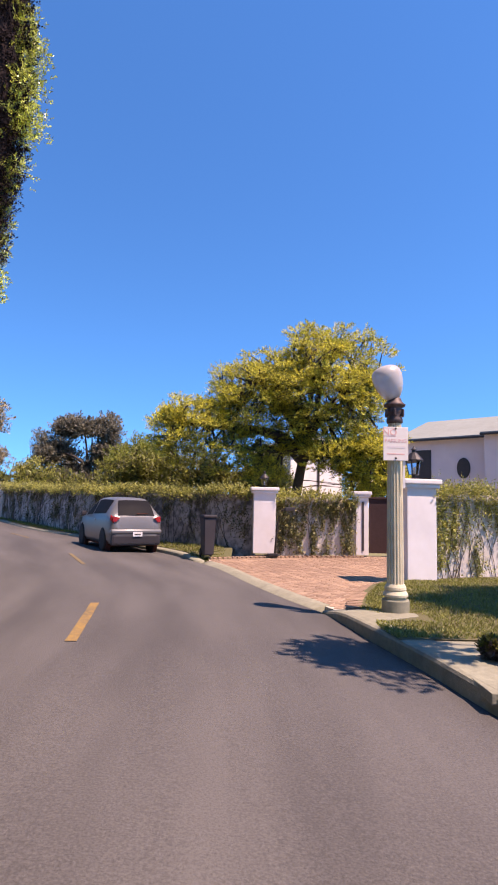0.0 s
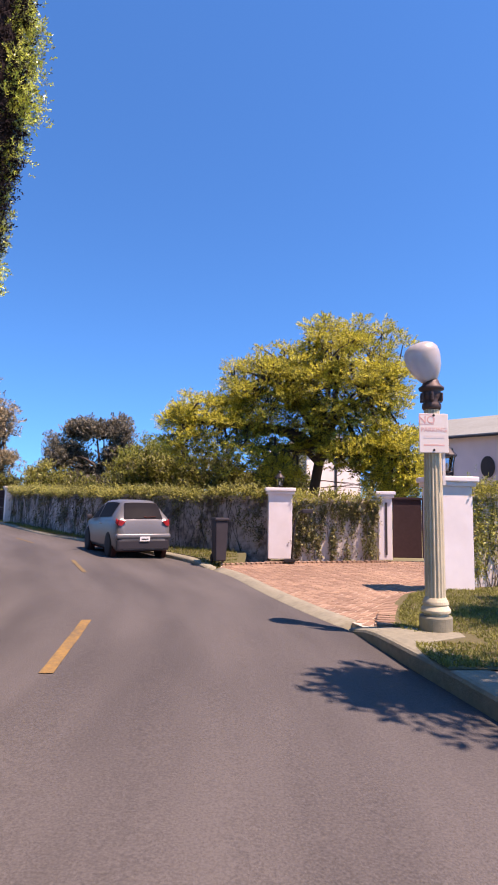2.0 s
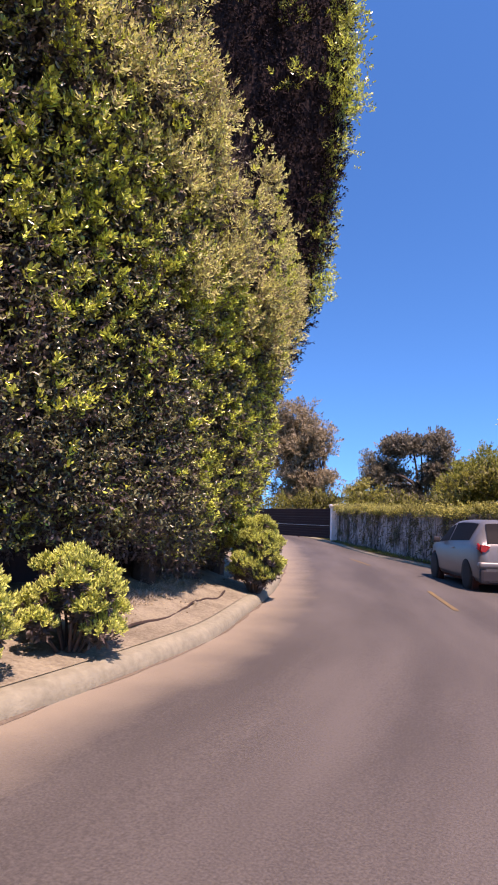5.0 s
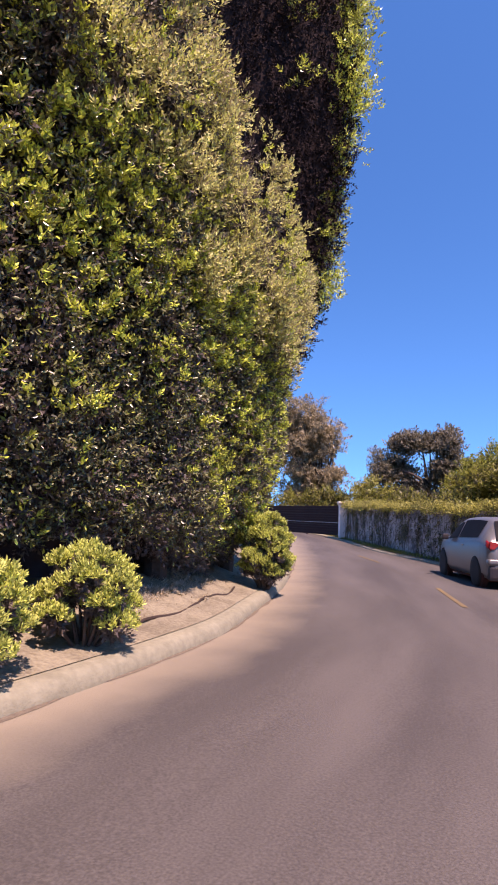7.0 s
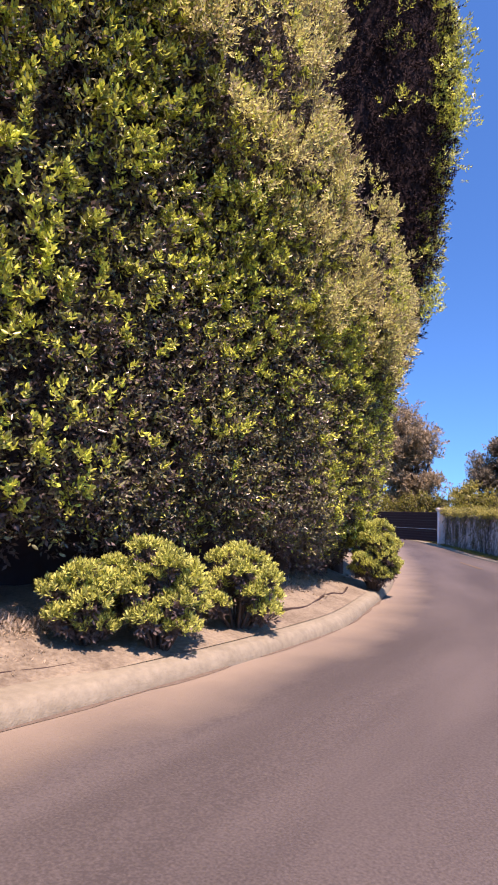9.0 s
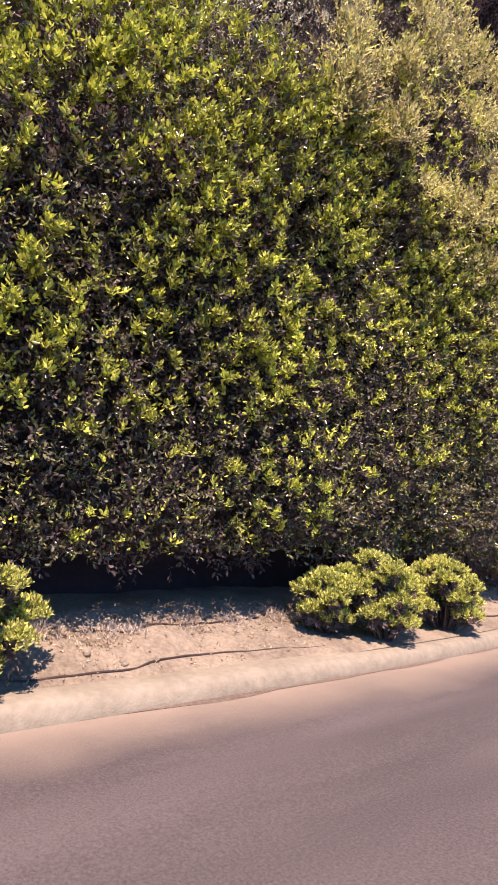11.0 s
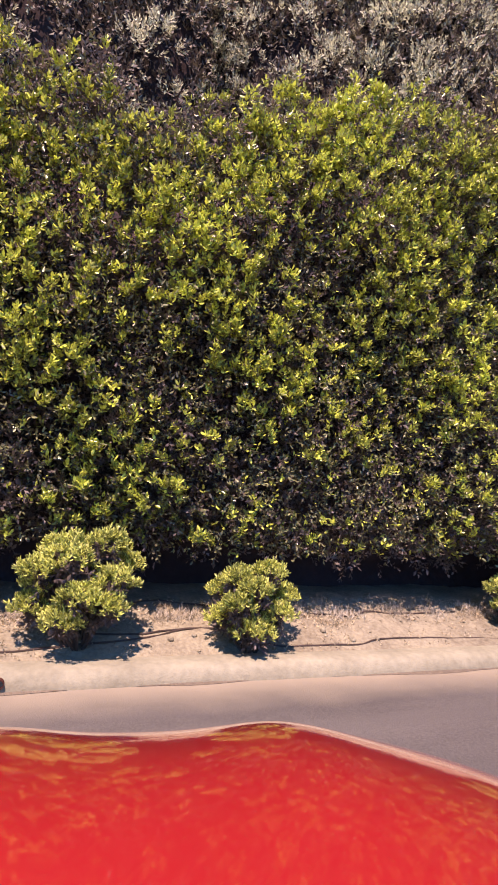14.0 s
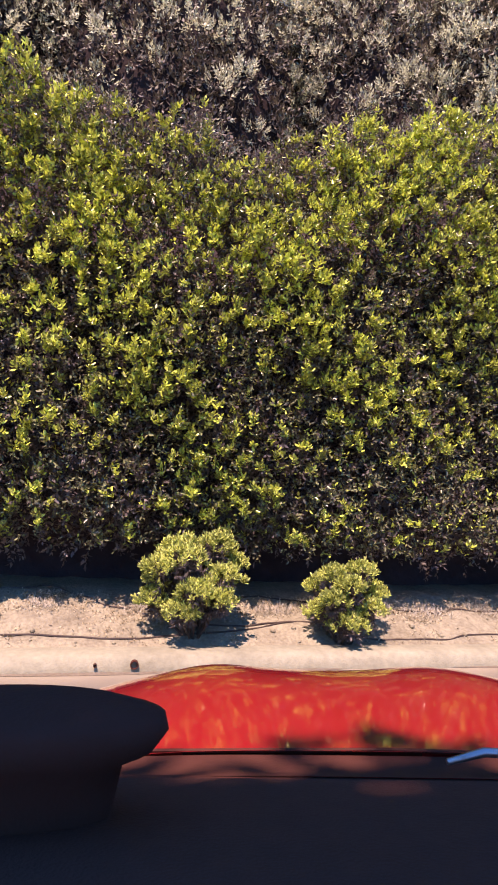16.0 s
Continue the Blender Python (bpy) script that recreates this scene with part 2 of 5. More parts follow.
def tube(points, radii, n=8, bm=None):
    """A tapered tube through points."""
    bm = bm or bmesh.new()
    pts = [Vector(p) for p in points]
    rings = []
    for i, p in enumerate(pts):
        d = (pts[min(i + 1, len(pts) - 1)] - pts[max(i - 1, 0)]).normalized()
        side = d.cross(Vector((0.3, 0.2, 1)) if abs(d.z) < 0.9 else Vector((1, 0.1, 0))).normalized()
        up = side.cross(d)
        r = radii[i] if isinstance(radii, (list, tuple)) else radii
        rings.append([bm.verts.new(p + r * (math.cos(2 * math.pi * k / n) * side + math.sin(2 * math.pi * k / n) * up)) for k in range(n)])
    for a, b in zip(rings, rings[1:]):
        for k in range(n):
            bm.faces.new((a[k], a[(k + 1) % n], b[(k + 1) % n], b[k]))
    bm.faces.new(rings[0][::-1])
    bm.faces.new(rings[-1])
    return bm


def smooth_line(points, step=0.25):
    """Points along a smooth curve through the given ones (Catmull-Rom), about step apart."""
    p = [np.array(q, float) for q in points]
    p = [2 * p[0] - p[1]] + p + [2 * p[-1] - p[-2]]
    out = []
    for a, b, c, d in zip(p, p[1:], p[2:], p[3:]):
        n = max(2, int(np.linalg.norm(c - b) / step))
        for i in range(n):
            t = i / n
            out.append(0.5 * (2 * b + (c - a) * t + (2 * a - 5 * b + 4 * c - d) * t * t + (3 * b - a - 3 * c + d) * t ** 3))
    out.append(p[-2])
    return np.array(out)


def rise(x, y):
    """The ground's height: level, then climbing beyond the bend."""
    q = np.clip(np.asarray(y, float), 10, 36) - 10
    return 0.0009 * q * q


def norm(v):
    return v / np.maximum(np.linalg.norm(v, axis=-1, keepdims=True), 1e-9)


def sprigs(P, D, count=8, length=0.2, leaf=0.06, width=0.42, spread=0.9, oval=False, lit=0.9, rough=0.5):
    """Twigs of leaves: each starts at a place P, runs along D and carries leaves all round, their faces turned to the light by lit. Gives vertex and face arrays."""
    N = len(P)
    D = norm(D)
    side = norm(np.cross(D, rng.normal(size=(N, 3))))
    other = np.cross(D, side)
    t = (np.arange(count) + 0.6) / count
    ang = rng.uniform(0, 6.283, (N, 1)) + np.arange(count) * 2.4
    base = P[:, None] + D[:, None] * (t * length)[None, :, None] * rng.uniform(0.7, 1.2, (N, 1, 1))
    radial = np.cos(ang)[..., None] * side[:, None] + np.sin(ang)[..., None] * other[:, None]
    way = norm(radial * (spread * (1.15 - 0.6 * t))[None, :, None] + D[:, None] * (0.35 + 0.5 * t)[None, :, None] + rng.normal(size=(N, count, 3)) * 0.22)
    facing = np.array(TO_SUN) * lit + D[:, None] * 0.40 + rng.normal(size=(N, count, 3)) * rough
    across = norm(np.cross(facing, way))
    up = np.cross(across, way)
    ln = leaf * rng.uniform(0.65, 1.25, (N, count, 1))
    if oval:
        h = across * ln * width * 0.5
        lift = up * ln * 0.09
        v = np.stack([base, base + way * ln * 0.28 + h * 0.85 + lift, base + way * ln * 0.68 + h * 0.9 + lift * 0.6, base + way * ln - up * ln * 0.1,
                      base + way * ln * 0.68 - h * 0.9 + lift * 0.6, base + way * ln * 0.28 - h * 0.85 + lift], axis=2).reshape(-1, 3)
        k = np.arange(0, len(v), 6)[:, None]
        return v, np.concatenate([k + np.array([0, 1, 2, 3]), k + np.array([0, 3, 4, 5])])
    v = np.stack([base, base + way * ln * 0.5 + across * ln * width * 0.5 + up * ln * 0.10, base + way * ln - up * ln * 0.12,
                  base + way * ln * 0.5 - across * ln * width * 0.5 + up * ln * 0.10], axis=2).reshape(-1, 3)
    return v, np.arange(len(v)).reshape(-1, 4)


def clump_cloud(C, R, per, length, leaf, up=0.5, **kw):
    """Leafy clumps: round each centre C, of radius R, twigs that point outwards and a little up."""
    N = len(C)
    d = norm(rng.normal(size=(N, per, 3)) + np.array([0, 0, 0.35]))
    P = (C[:, None] + d * (R[:, None, None] * rng.uniform(0.45, 1.0, (N, per, 1)))).reshape(-1, 3)
    D = (d + np.array([0, 0, up]) + rng.normal(size=d.shape) * 0.3).reshape(-1, 3)
    return sprigs(P, D, length=length, leaf=leaf, **kw)

# ---- ground, road, kerbs ----
LEFT = smooth_line([(-4.0, -22), (-4.15, -8), (-4.35, -2), (-4.45, 0.5), (-4.5, 2.6), (-4.58, 4.2), (-4.66, 5.3), (-4.78, 6.4), (-4.97, 7.6), (-5.18, 8.4), (-5.58, 9.5), (-6.13, 11.0), (-6.88, 12.8), (-7.9, 14.9), (-9.2, 17.6), (-11.4, 21.5), (-13.7, 25.6), (-17.2, 30.0), (-24, 34.0), (-36, 38)])
RIGHT = smooth_line([(4.6, -22), (4.4, -8), (3.9, -2), (2.9, 1.3), (1.9, 3.6), (1.58, 5.15), (1.32, 6.35), (1.10, 7.2), (0.98, 7.55), (0.53, 8.7), (0.0, 10.3), (-0.58, 12.2), (-1.17, 13.5), (-2.1, 15.3), (-4.2, 18.2), (-6.2, 20.7), (-8.5, 23.2), (-10.6, 26.0), (-12.2, 28.3), (-15.8, 32.2), (-22, 37.0), (-34, 42)])


def resample(line, n):
    d = np.concatenate([[0], np.cumsum(np.linalg.norm(np.diff(line, axis=0), axis=1))])
    s = np.linspace(0, d[-1], n)
    return np.stack([np.interp(s, d, line[:, 0]), np.interp(s, d, line[:, 1])], axis=1)


def nearest_pairs(a, b):
    """For each place on a, the nearest place further along on b, spread evenly."""
    at, k = [], 0
    for p in a:
        seg = b[k:k + 60]
        k += int(np.argmin(np.linalg.norm(seg - p, axis=1)))
        at.append(k)
    at = np.convolve(np.pad(np.array(at, float), 10, mode="edge"), np.ones(21) / 21, mode="valid")
    i = np.arange(len(b))
    return np.stack([np.interp(at, i, b[:, 0]), np.interp(at, i, b[:, 1])], axis=1)


def strip(rows, z):
    """A sheet from rows of places; z gives their heights."""
    n, m = len(rows), len(rows[0])
    v = [(x, y, z[i][j]) for i, r in enumerate(rows) for j, (x, y) in enumerate(r)]
    f = [(i * m + j, i * m + j + 1, (i + 1) * m + j + 1, (i + 1) * m + j) for i in range(n - 1) for j in range(m - 1)]
    return v, f


def ground_height(x, y):
    return rise(x, y) - 0.16


xs = np.concatenate([np.linspace(-1500, -60, 10), np.linspace(-50, 40, 46), np.linspace(60, 1500, 10)])
ys = np.concatenate([np.linspace(-1500, -40, 10), np.linspace(-30, 60, 46), np.linspace(80, 1500, 10)])
gv, gf = strip([[(x, y) for y in ys] for x in xs], [[float(ground_height(x, y)) for y in ys] for x in xs])
tagged(put("ground", mesh_of("ground", gv, [f[::-1] for f in gf]), EARTH), "dry earth and sparse grass round the street", "ground", kind="structure")

NR = 240
L2 = resample(LEFT, NR)
R2 = nearest_pairs(L2, RIGHT)
R2[0], R2[-1] = RIGHT[0], RIGHT[-1]
US = np.concatenate([[0, 0.02, 0.05, 0.09, 0.14], np.linspace(0.2, 1, 10)])


def road_z(u, x, y):
    return float(rise(x, y)) + 0.07 * 4 * u * (1 - u) - 0.025 - (0.03 + 0.05 * min(1.0, max(0.0, (7.5 - y) / 1.2))) * u * u


rr = [[L2[i] + (R2[i] - L2[i]) * u for u in US] for i in range(NR)]
rz = [[road_z(u, *rr[i][j]) for j, u in enumerate(US)] for i in range(NR)]
rv, rf = strip(rr, rz)
rm = mesh_of("road", rv, rf)
# distance from the inner kerb, for the sandy dust that gathers there
uv = rm.uv_layers.new(name="across")
flat = np.array(rr).reshape(-1, 2)
away = np.array([np.min(np.hypot(LEFT[:, 0] - a, LEFT[:, 1] - b)) for a, b in flat])
for loop in rm.loops:
    uv.data[loop.index].uv = (away[loop.vertex_index], flat[loop.vertex_index][1])
n, l = ASPHALT.node_tree.nodes, ASPHALT.node_tree.links
stretch, um2 = n.new("ShaderNodeMapping"), n.new("ShaderNodeUVMap")
um2.uv_map = "across"
stretch.inputs["Scale"].default_value = (1.5, 0.28, 1.0)
l.new(um2.outputs[0], stretch.inputs[0])
l.new(stretch.outputs[0], n["Noise Texture.001"].inputs["Vector"])
um, sx, nz, ad, mr, mx = (n.new("ShaderNode" + q) for q in ("UVMap", "SeparateXYZ", "TexNoise", "Math", "MapRange", "Mix"))
um.uv_map, mx.data_type, ad.operation = "across", 'RGBA', 'MULTIPLY_ADD'
nz.inputs["Scale"].default_value, nz.inputs["Detail"].default_value = 1.4, 8
mr.inputs[1].default_value, mr.inputs[2].default_value = 0.52, -0.22
l.new(um.outputs[0], sx.inputs[0])
l.new(n["Principled BSDF"].inputs["Normal"].links[0].from_node.inputs["Height"].links[0].from_node.inputs["Vector"].links[0].from_socket, nz.inputs["Vector"])
ad.inputs[1].default_value = -0.6
l.new(nz.outputs[0], ad.inputs[0])
l.new(sx.outputs[0], ad.inputs[2])
l.new(ad.outputs[0], mr.inputs[0])
l.new(mr.outputs[0], mx.inputs[0])
s_in = n["Principled BSDF"].inputs["Base Color"]
l.new(s_in.links[0].from_socket, mx.inputs[6])
mx.inputs[7].default_value = (0.245, 0.212, 0.158, 1)
l.new(mx.outputs[2], s_in)
tagged(put("road", rm, ASPHALT, smooth=True), "worn grey asphalt road with patches, bending left", "road", kind="structure")


def along(line, lo, hi):
    return line[(line[:, 1] >= lo) & (line[:, 1] <= hi)]


def offsets(line):
    t = norm(np.gradient(line, axis=0))
    return np.stack([t[:, 1], -t[:, 0]], axis=1)          # to the right of the way


def swept(line, section, z0=lambda x, y: rise(x, y), closed=False):
    """A section of (offset to the right, height) swept along a line in plan."""
    nrm = offsets(line)
    rows = [[line[i] + nrm[i] * o for o, _ in section] for i in range(len(line))]
    z = [[float(z0(*line[i])) + h for _, h in section] for i in range(len(line))]
    v, f = strip(rows, z)
    m = len(section)
    return v, f + [tuple(range(m))[::-1], tuple(range(len(v) - m, len(v)))]


# kerbs
KERB_L = [(0.02, -0.12), (0.02, -0.01), (0.0, 0.06), (-0.04, 0.10), (-0.10, 0.115), (-0.30, 0.12), (-0.36, 0.10), (-0.36, -0.12)]
kv, kf = swept(along(LEFT, -16, 20), KERB_L)
tagged(put("kerb_left", mesh_of("kerb_left", kv, kf), CONCRETE, smooth=True), "pale worn concrete kerb with a rounded edge", "kerb", kind="structure")
def kerb_drop(x, y):
    """The kerb sinks to the flush lip where the driveway begins."""
    u = min(1.0, max(0.0, (y - 7.0) / 0.7))
    return -0.09 * u * u * (3 - 2 * u)


KERB_R = [(-0.03, -0.22), (-0.02, 0.02), (-0.005, 0.045), (0.03, 0.055), (0.30, 0.06), (0.32, -0.10)]
kv, kf = swept(along(RIGHT, -16, 7.75), KERB_R, kerb_drop)
tagged(put("kerb_right", mesh_of("kerb_right", kv, [f[::-1] for f in kf]), CONCRETE), "grey concrete kerb beside the lawn", "kerb", kind="structure")
def far_drop(y):
    """Past the parked car the kerb is nearly buried."""
    return 0.042 * min(1.0, max(0.0, (y - 17.0) / 2.5))


def end_drop(y):
    """Towards the driveway kerb and verge run out into the bricks."""
    return 0.20 * min(1.0, max(0.0, (14.4 - y) / 0.8))


kv, kf = swept(along(RIGHT, 13.4, 36), [(-0.02, -0.14), (-0.02, 0.015), (0.02, 0.05), (0.18, 0.055), (0.2, -0.10)], lambda x, y: float(rise(x, y)) - 0.075 * min(1.0, max(0.0, (14.6 - y) / 1.1)) - far_drop(y))
tagged(put("kerb_far", mesh_of("kerb_far", kv, [f[::-1] for f in kf]), CONCRETE, smooth=True), "concrete kerb along the ivy wall", "kerb", kind="structure")
kv, kf = swept(along(RIGHT, 7.64, 13.45), [(-0.03, -0.20), (-0.03, -0.062), (0.0, -0.046), (0.12, -0.008), (0.235, -0.004), (0.25, -0.12)])
tagged(put("driveway_lip", mesh_of("driveway_lip", kv, [f[::-1] for f in kf]), CONCRETE, smooth=True), "flush concrete lip between road and driveway", "kerb", kind="structure")

# line of grit where kerb and road meet
gl_ = along(LEFT, -16, 18)
gn_ = offsets(gl_)
gw = [max(0.004, 0.045 + 0.09 * noise.noise((x * 1.3, y * 1.3, 0)) + 0.03 * noise.noise((x * 6, y * 6, 4))) for x, y in gl_]
gv_, gf_ = strip([[gl_[i] + gn_[i] * o for o in (0.0, gw[i] * 0.6, gw[i])] for i in range(len(gl_))], [[float(rise(*gl_[i])) + h for h in (-0.008, -0.014, -0.0195)] for i in range(len(gl_))])
tagged(put("gutter_grit", mesh_of("gutter_grit", gv_, gf_), GRIT), "dark line of grit along the kerb's foot", "grit", kind="structure")

# verge of grass along the ivy wall
vl = along(RIGHT, 13.6, 31)
vn = offsets(vl)
vw = np.interp(vl[:, 1], [13.6, 15, 17, 20, 31], [0.7, 1.5, 2.4, 1.9, 1.6])
vv, vf = strip([[vl[i] + vn[i] * (0.17 + vw[i] * u) for u in (0, 0.25, 0.6, 1)] for i in range(len(vl))],
               [[float(rise(*vl[i])) + h - end_drop(vl[i][1]) - far_drop(vl[i][1]) for h in (0.07, 0.09, 0.12, 0.14)] for i in range(len(vl))])
tagged(put("verge", mesh_of("verge", vv, [f[::-1] for f in vf]), SOIL, smooth=True), "narrow strip of dry grass below the ivy wall", "verge", kind="structure")

# bank of dirt under the hedge
bl = along(LEFT, -16, 20)
bn = offsets(bl)
bo = [-0.30, -0.40, -0.5, -0.6, -0.7, -0.8, -0.9, -1.0, -1.15, -1.3, -1.5, -1.8, -2.4, -3.5, -6.0]
brow, bz = [], []
for i in range(len(bl)):
    # past the second pair of shrubs the dirt spills over the kerb's back
    spill = float(np.interp(bl[i][1], [2.6, 4.6], [0.0, 1.0]))
    brow.append([bl[i] + bn[i] * (o + spill * 0.13 * max(0.0, 1 - (-o - 0.3) / 0.5)) for o in bo])
    line = []
    for j, o in enumerate(bo):
        x, y = brow[-1][j]
        h = 0.07 + 0.36 * min(1.0, (-o - 0.3) / 1.0) + 0.10 * max(0, -o - 1.3) ** 0.7 + spill * 0.055 * max(0.0, 1 - (-o - 0.3) / 0.5)
        lump = 0.045 * noise.noise((x * 2.3, y * 2.3, 0)) + 0.03 * noise.noise((x * 7, y * 7, 3))
        if 0.75 < -o < 1.35:
            lump += 0.07 * max(0, noise.noise((y * 1.7, 5.0, 1.0)))
        line.append(float(rise(x, y)) + h + lump * min(1, (-o - 0.3) * 4))
    bz.append(line)
tagged(put("dirt_bank", mesh_of("dirt_bank", *strip(brow, bz)), DIRT, smooth=True), "bare reddish dirt bank under the hedge", "dirt", kind="structure")


def bank_z(x, y):
    i = int(np.argmin(np.hypot(bl[:, 0] - x, bl[:, 1] - y)))
    o = float(np.dot(np.array([x, y]) - bl[i], bn[i]))
    return float(np.interp(-o, [-q for q in bo], bz[i]))


# yellow centre dashes
def dash(a, b, w=0.105, paint=YELLOW):
    a, b = Vector((*a, 0)), Vector((*b, 0))
    d = (b - a).normalized()
    s = Vector((d.y, -d.x, 0)) * w / 2
    v = []
    for i in range(9):
        p = a.lerp(b, i / 8)
        for q in (-1, 1):
            c = p + s * q * (1 + 0.12 * noise.noise((p.x * 9, p.y * 9, q)))
            k = int(np.argmin(np.hypot(L2[:, 0] - c.x, L2[:, 1] - c.y)))
            u = np.linalg.norm(np.array([c.x, c.y]) - L2[k]) / max(0.1, np.linalg.norm(R2[k] - L2[k]))
            v.append((c.x, c.y, road_z(min(1, u), c.x, c.y) + 0.006))
    f = [(2 * i, 2 * i + 1, 2 * i + 3, 2 * i + 2) for i in range(8)]
    return tagged(put("road_marking", mesh_of("road_marking", v, f), paint), "faded yellow dash on the road's middle", "road marking", "centre dashes", "structure")


dash((-1.60, 5.40), (-1.90, 7.36))
dash((-3.30, 11.75), (-4.22, 13.85), 0.08, WORN_YELLOW)
dash((-7.0, 18.5), (-8.3, 20.3), 0.08, WORN_YELLOW)

# ---- right side: lawn, path, driveway ----
lawn_in = [(1.52, 5.65), (1.45, 6.2), (1.5, 6.6), (1.62, 6.95), (1.48, 7.25), (1.5, 7.6), (1.62, 8.2), (1.85, 8.9), (2.1, 9.5), (2.55, 10.0), (3.2, 10.1)]
rowsl = []
for (x, y) in smooth_line(lawn_in, 0.2):
    x -= 0.06
    rowsl.append([(x + (14 - x) * u ** 1.6, y + (u * (y - 5.65) * 0.6)) for u in np.linspace(0, 1, 14)])
lz = [[0.05 + 0.02 * noise.noise((x * 1.5, y * 1.5, 0)) + 0.02 * min(1.0, abs(x - 1.5)) for x, y in r] for r in rowsl]
tagged(put("lawn", mesh_of("lawn", *strip(rowsl, lz)), SOIL, smooth=True), "short green lawn beside the driveway", "lawn", kind="structure")

path = thing("footpath", pose(0, 0, 0), "pale concrete footpath slabs at the kerb", "pavement", kind="structure")
for i in range(6):
    put("slab", box(2.46 + i * 1.55, 4.885, -0.03, 1.53, 1.56, 0.081, 0.008), CONCRETE, path)
bm = bmesh.new()
apron = [(1.36, 6.50, 0.0545), (1.62, 6.58, 0.062), (1.99, 6.80, 0.066), (2.0, 6.98, 0.066), (1.70, 7.10, 0.064), (1.53, 7.26, 0.058), (1.46, 7.48, 0.02), (1.25, 7.55, -0.036), (1.22, 7.2, 0.045), (1.28, 6.85, 0.052)]
apron_top = bm.faces.new([bm.verts.new(p) for p in apron])
ext = bmesh.ops.extrude_face_region(bm, geom=[apron_top])
bmesh.ops.translate(bm, vec=(0, 0, -0.12), verts=[v for v in ext["geom"] if isinstance(v, bmesh.types.BMVert)])
bmesh.ops.triangulate(bm, faces=bm.faces[:])
put("slab", bm, CONCRETE, path, "worn apron of concrete round the lamp's foot")

drive_poly = [(1.16, 7.52), (0.84, 8.4), (0.41, 9.7), (-0.02, 11.05), (-0.57, 12.65), (-0.90, 13.4), (-0.92, 14.0), (0.0, 14.9), (0.3, 15.6), (1.5, 15.7), (3.3, 15.9), (4.9, 15.9), (4.3, 13), (3.35, 10.35), (2.75, 10.15), (2.1, 9.5), (1.85, 8.9), (1.62, 8.2), (1.48, 7.5), (1.3, 7.35)]
bm = bmesh.new()
bm.faces.new([bm.verts.new((x + 0.0, y, -0.02)) for x, y in drive_poly])
ext = bmesh.ops.extrude_face_region(bm, geom=bm.faces[:])
bmesh.ops.translate(bm, vec=(0, 0, -0.15), verts=[v for v in ext["geom"] if isinstance(v, bmesh.types.BMVert)])
driveway = tagged(put("driveway", bm, MORTAR), "driveway of red bricks laid in herringbone", "driveway", kind="structure")

# ---- walls, pillars, gates ----
def pillar(name, x, y, z, w, h, rzd, label, lantern_on=True):
    p = thing(name, pose(x, y, z, 0, 0, rzd), label, "pillar", "gate pillars")
    put("shaft", box(0, 0, 0, w, w, h - 0.14, 0.012), WHITE, p)
    put("cap", box(0, 0, h - 0.16, w + 0.10, w + 0.10, 0.07, 0.02), WHITE, p)
    put("coping", box(0, 0, h - 0.09, w + 0.16, w + 0.16, 0.09, 0.02), WHITE, p)
    return p


pillar("gate_pillar", 2.98, 10.42, 0.02, 0.56, 1.80, 12, "white stucco gate pillar carrying a lantern")
pillar("gate_pillar", 0.40, 15.42, 0.05, 0.58, 1.72, 3, "white stucco pillar at the driveway's far corner")
gp = pillar("gate_pillar", 3.05, 15.72, 0.03, 0.34, 1.70, 0, "slender white pillar beside the dark gate")
put("panel", box(0.02, -0.178, 0.12, 0.05, 0.02, 1.3, 0.004), DARKTRIM, gp, "dark slot down the pillar")
pillar("gate_pillar", -12.65, 29.45, float(rise(0, 29.4)) + 0.02, 0.5, 1.78, 30, "white pillar at the end of the ivy wall")


def lantern(x, y, z, s=1.0):
    t = thing("lantern", pose(x, y, z) @ Matrix.Scale(s, 4), "black iron lantern with glass sides on a pillar", "lantern", "pillar lanterns")
    put("foot", lathe([(0.075, 0), (0.08, 0.02), (0.03, 0.035), (0.03, 0.06), (0.085, 0.08)], 12), IRON, t)
    put("glass", lathe([(0.078, 0.08), (0.12, 0.30)], 6), GLASS, t, "glass sides")
    for k in range(6):
        a = 2 * math.pi * k / 6
        c, q = math.cos(a), math.sin(a)
        put("bar", tube([(0.08 * c, 0.08 * q, 0.08), (0.124 * c, 0.124 * q, 0.30)], 0.008, 5), IRON, t)
    put("roof", lathe([(0.15, 0.29), (0.15, 0.31), (0.10, 0.37), (0.055, 0.42), (0.035, 0.43), (0.03, 0.46), (0.045, 0.475), (0.012, 0.51), (0.004, 0.53)], 12), IRON, t)
    put("candle", lathe([(0.02, 0.085), (0.02, 0.18), (0.012, 0.2)], 8), PLATE, t, "pale lamp tube")


lantern(2.98, 10.42, 1.822, 1.15)
lantern(0.40, 15.42, 1.772, 0.85)


def wall_run(name, pts, h, thick, label, z_of):
    """A wall along a line in plan, with a slightly wider coping."""
    ln = smooth_line(pts, 0.6)
    sec = [(-thick / 2, -0.3), (-thick / 2, h - 0.1), (-thick / 2 - 0.03, h - 0.1), (-thick / 2 - 0.03, h), (thick / 2 + 0.03, h), (thick / 2 + 0.03, h - 0.1), (thick / 2, h - 0.1), (thick / 2, -0.3)]
    v, f = swept(ln, sec, z_of)
    return tagged(put(name, mesh_of(name, v, f), IVYWALL if name == "wall_far" else WALL), label, "wall", kind="structure"), ln


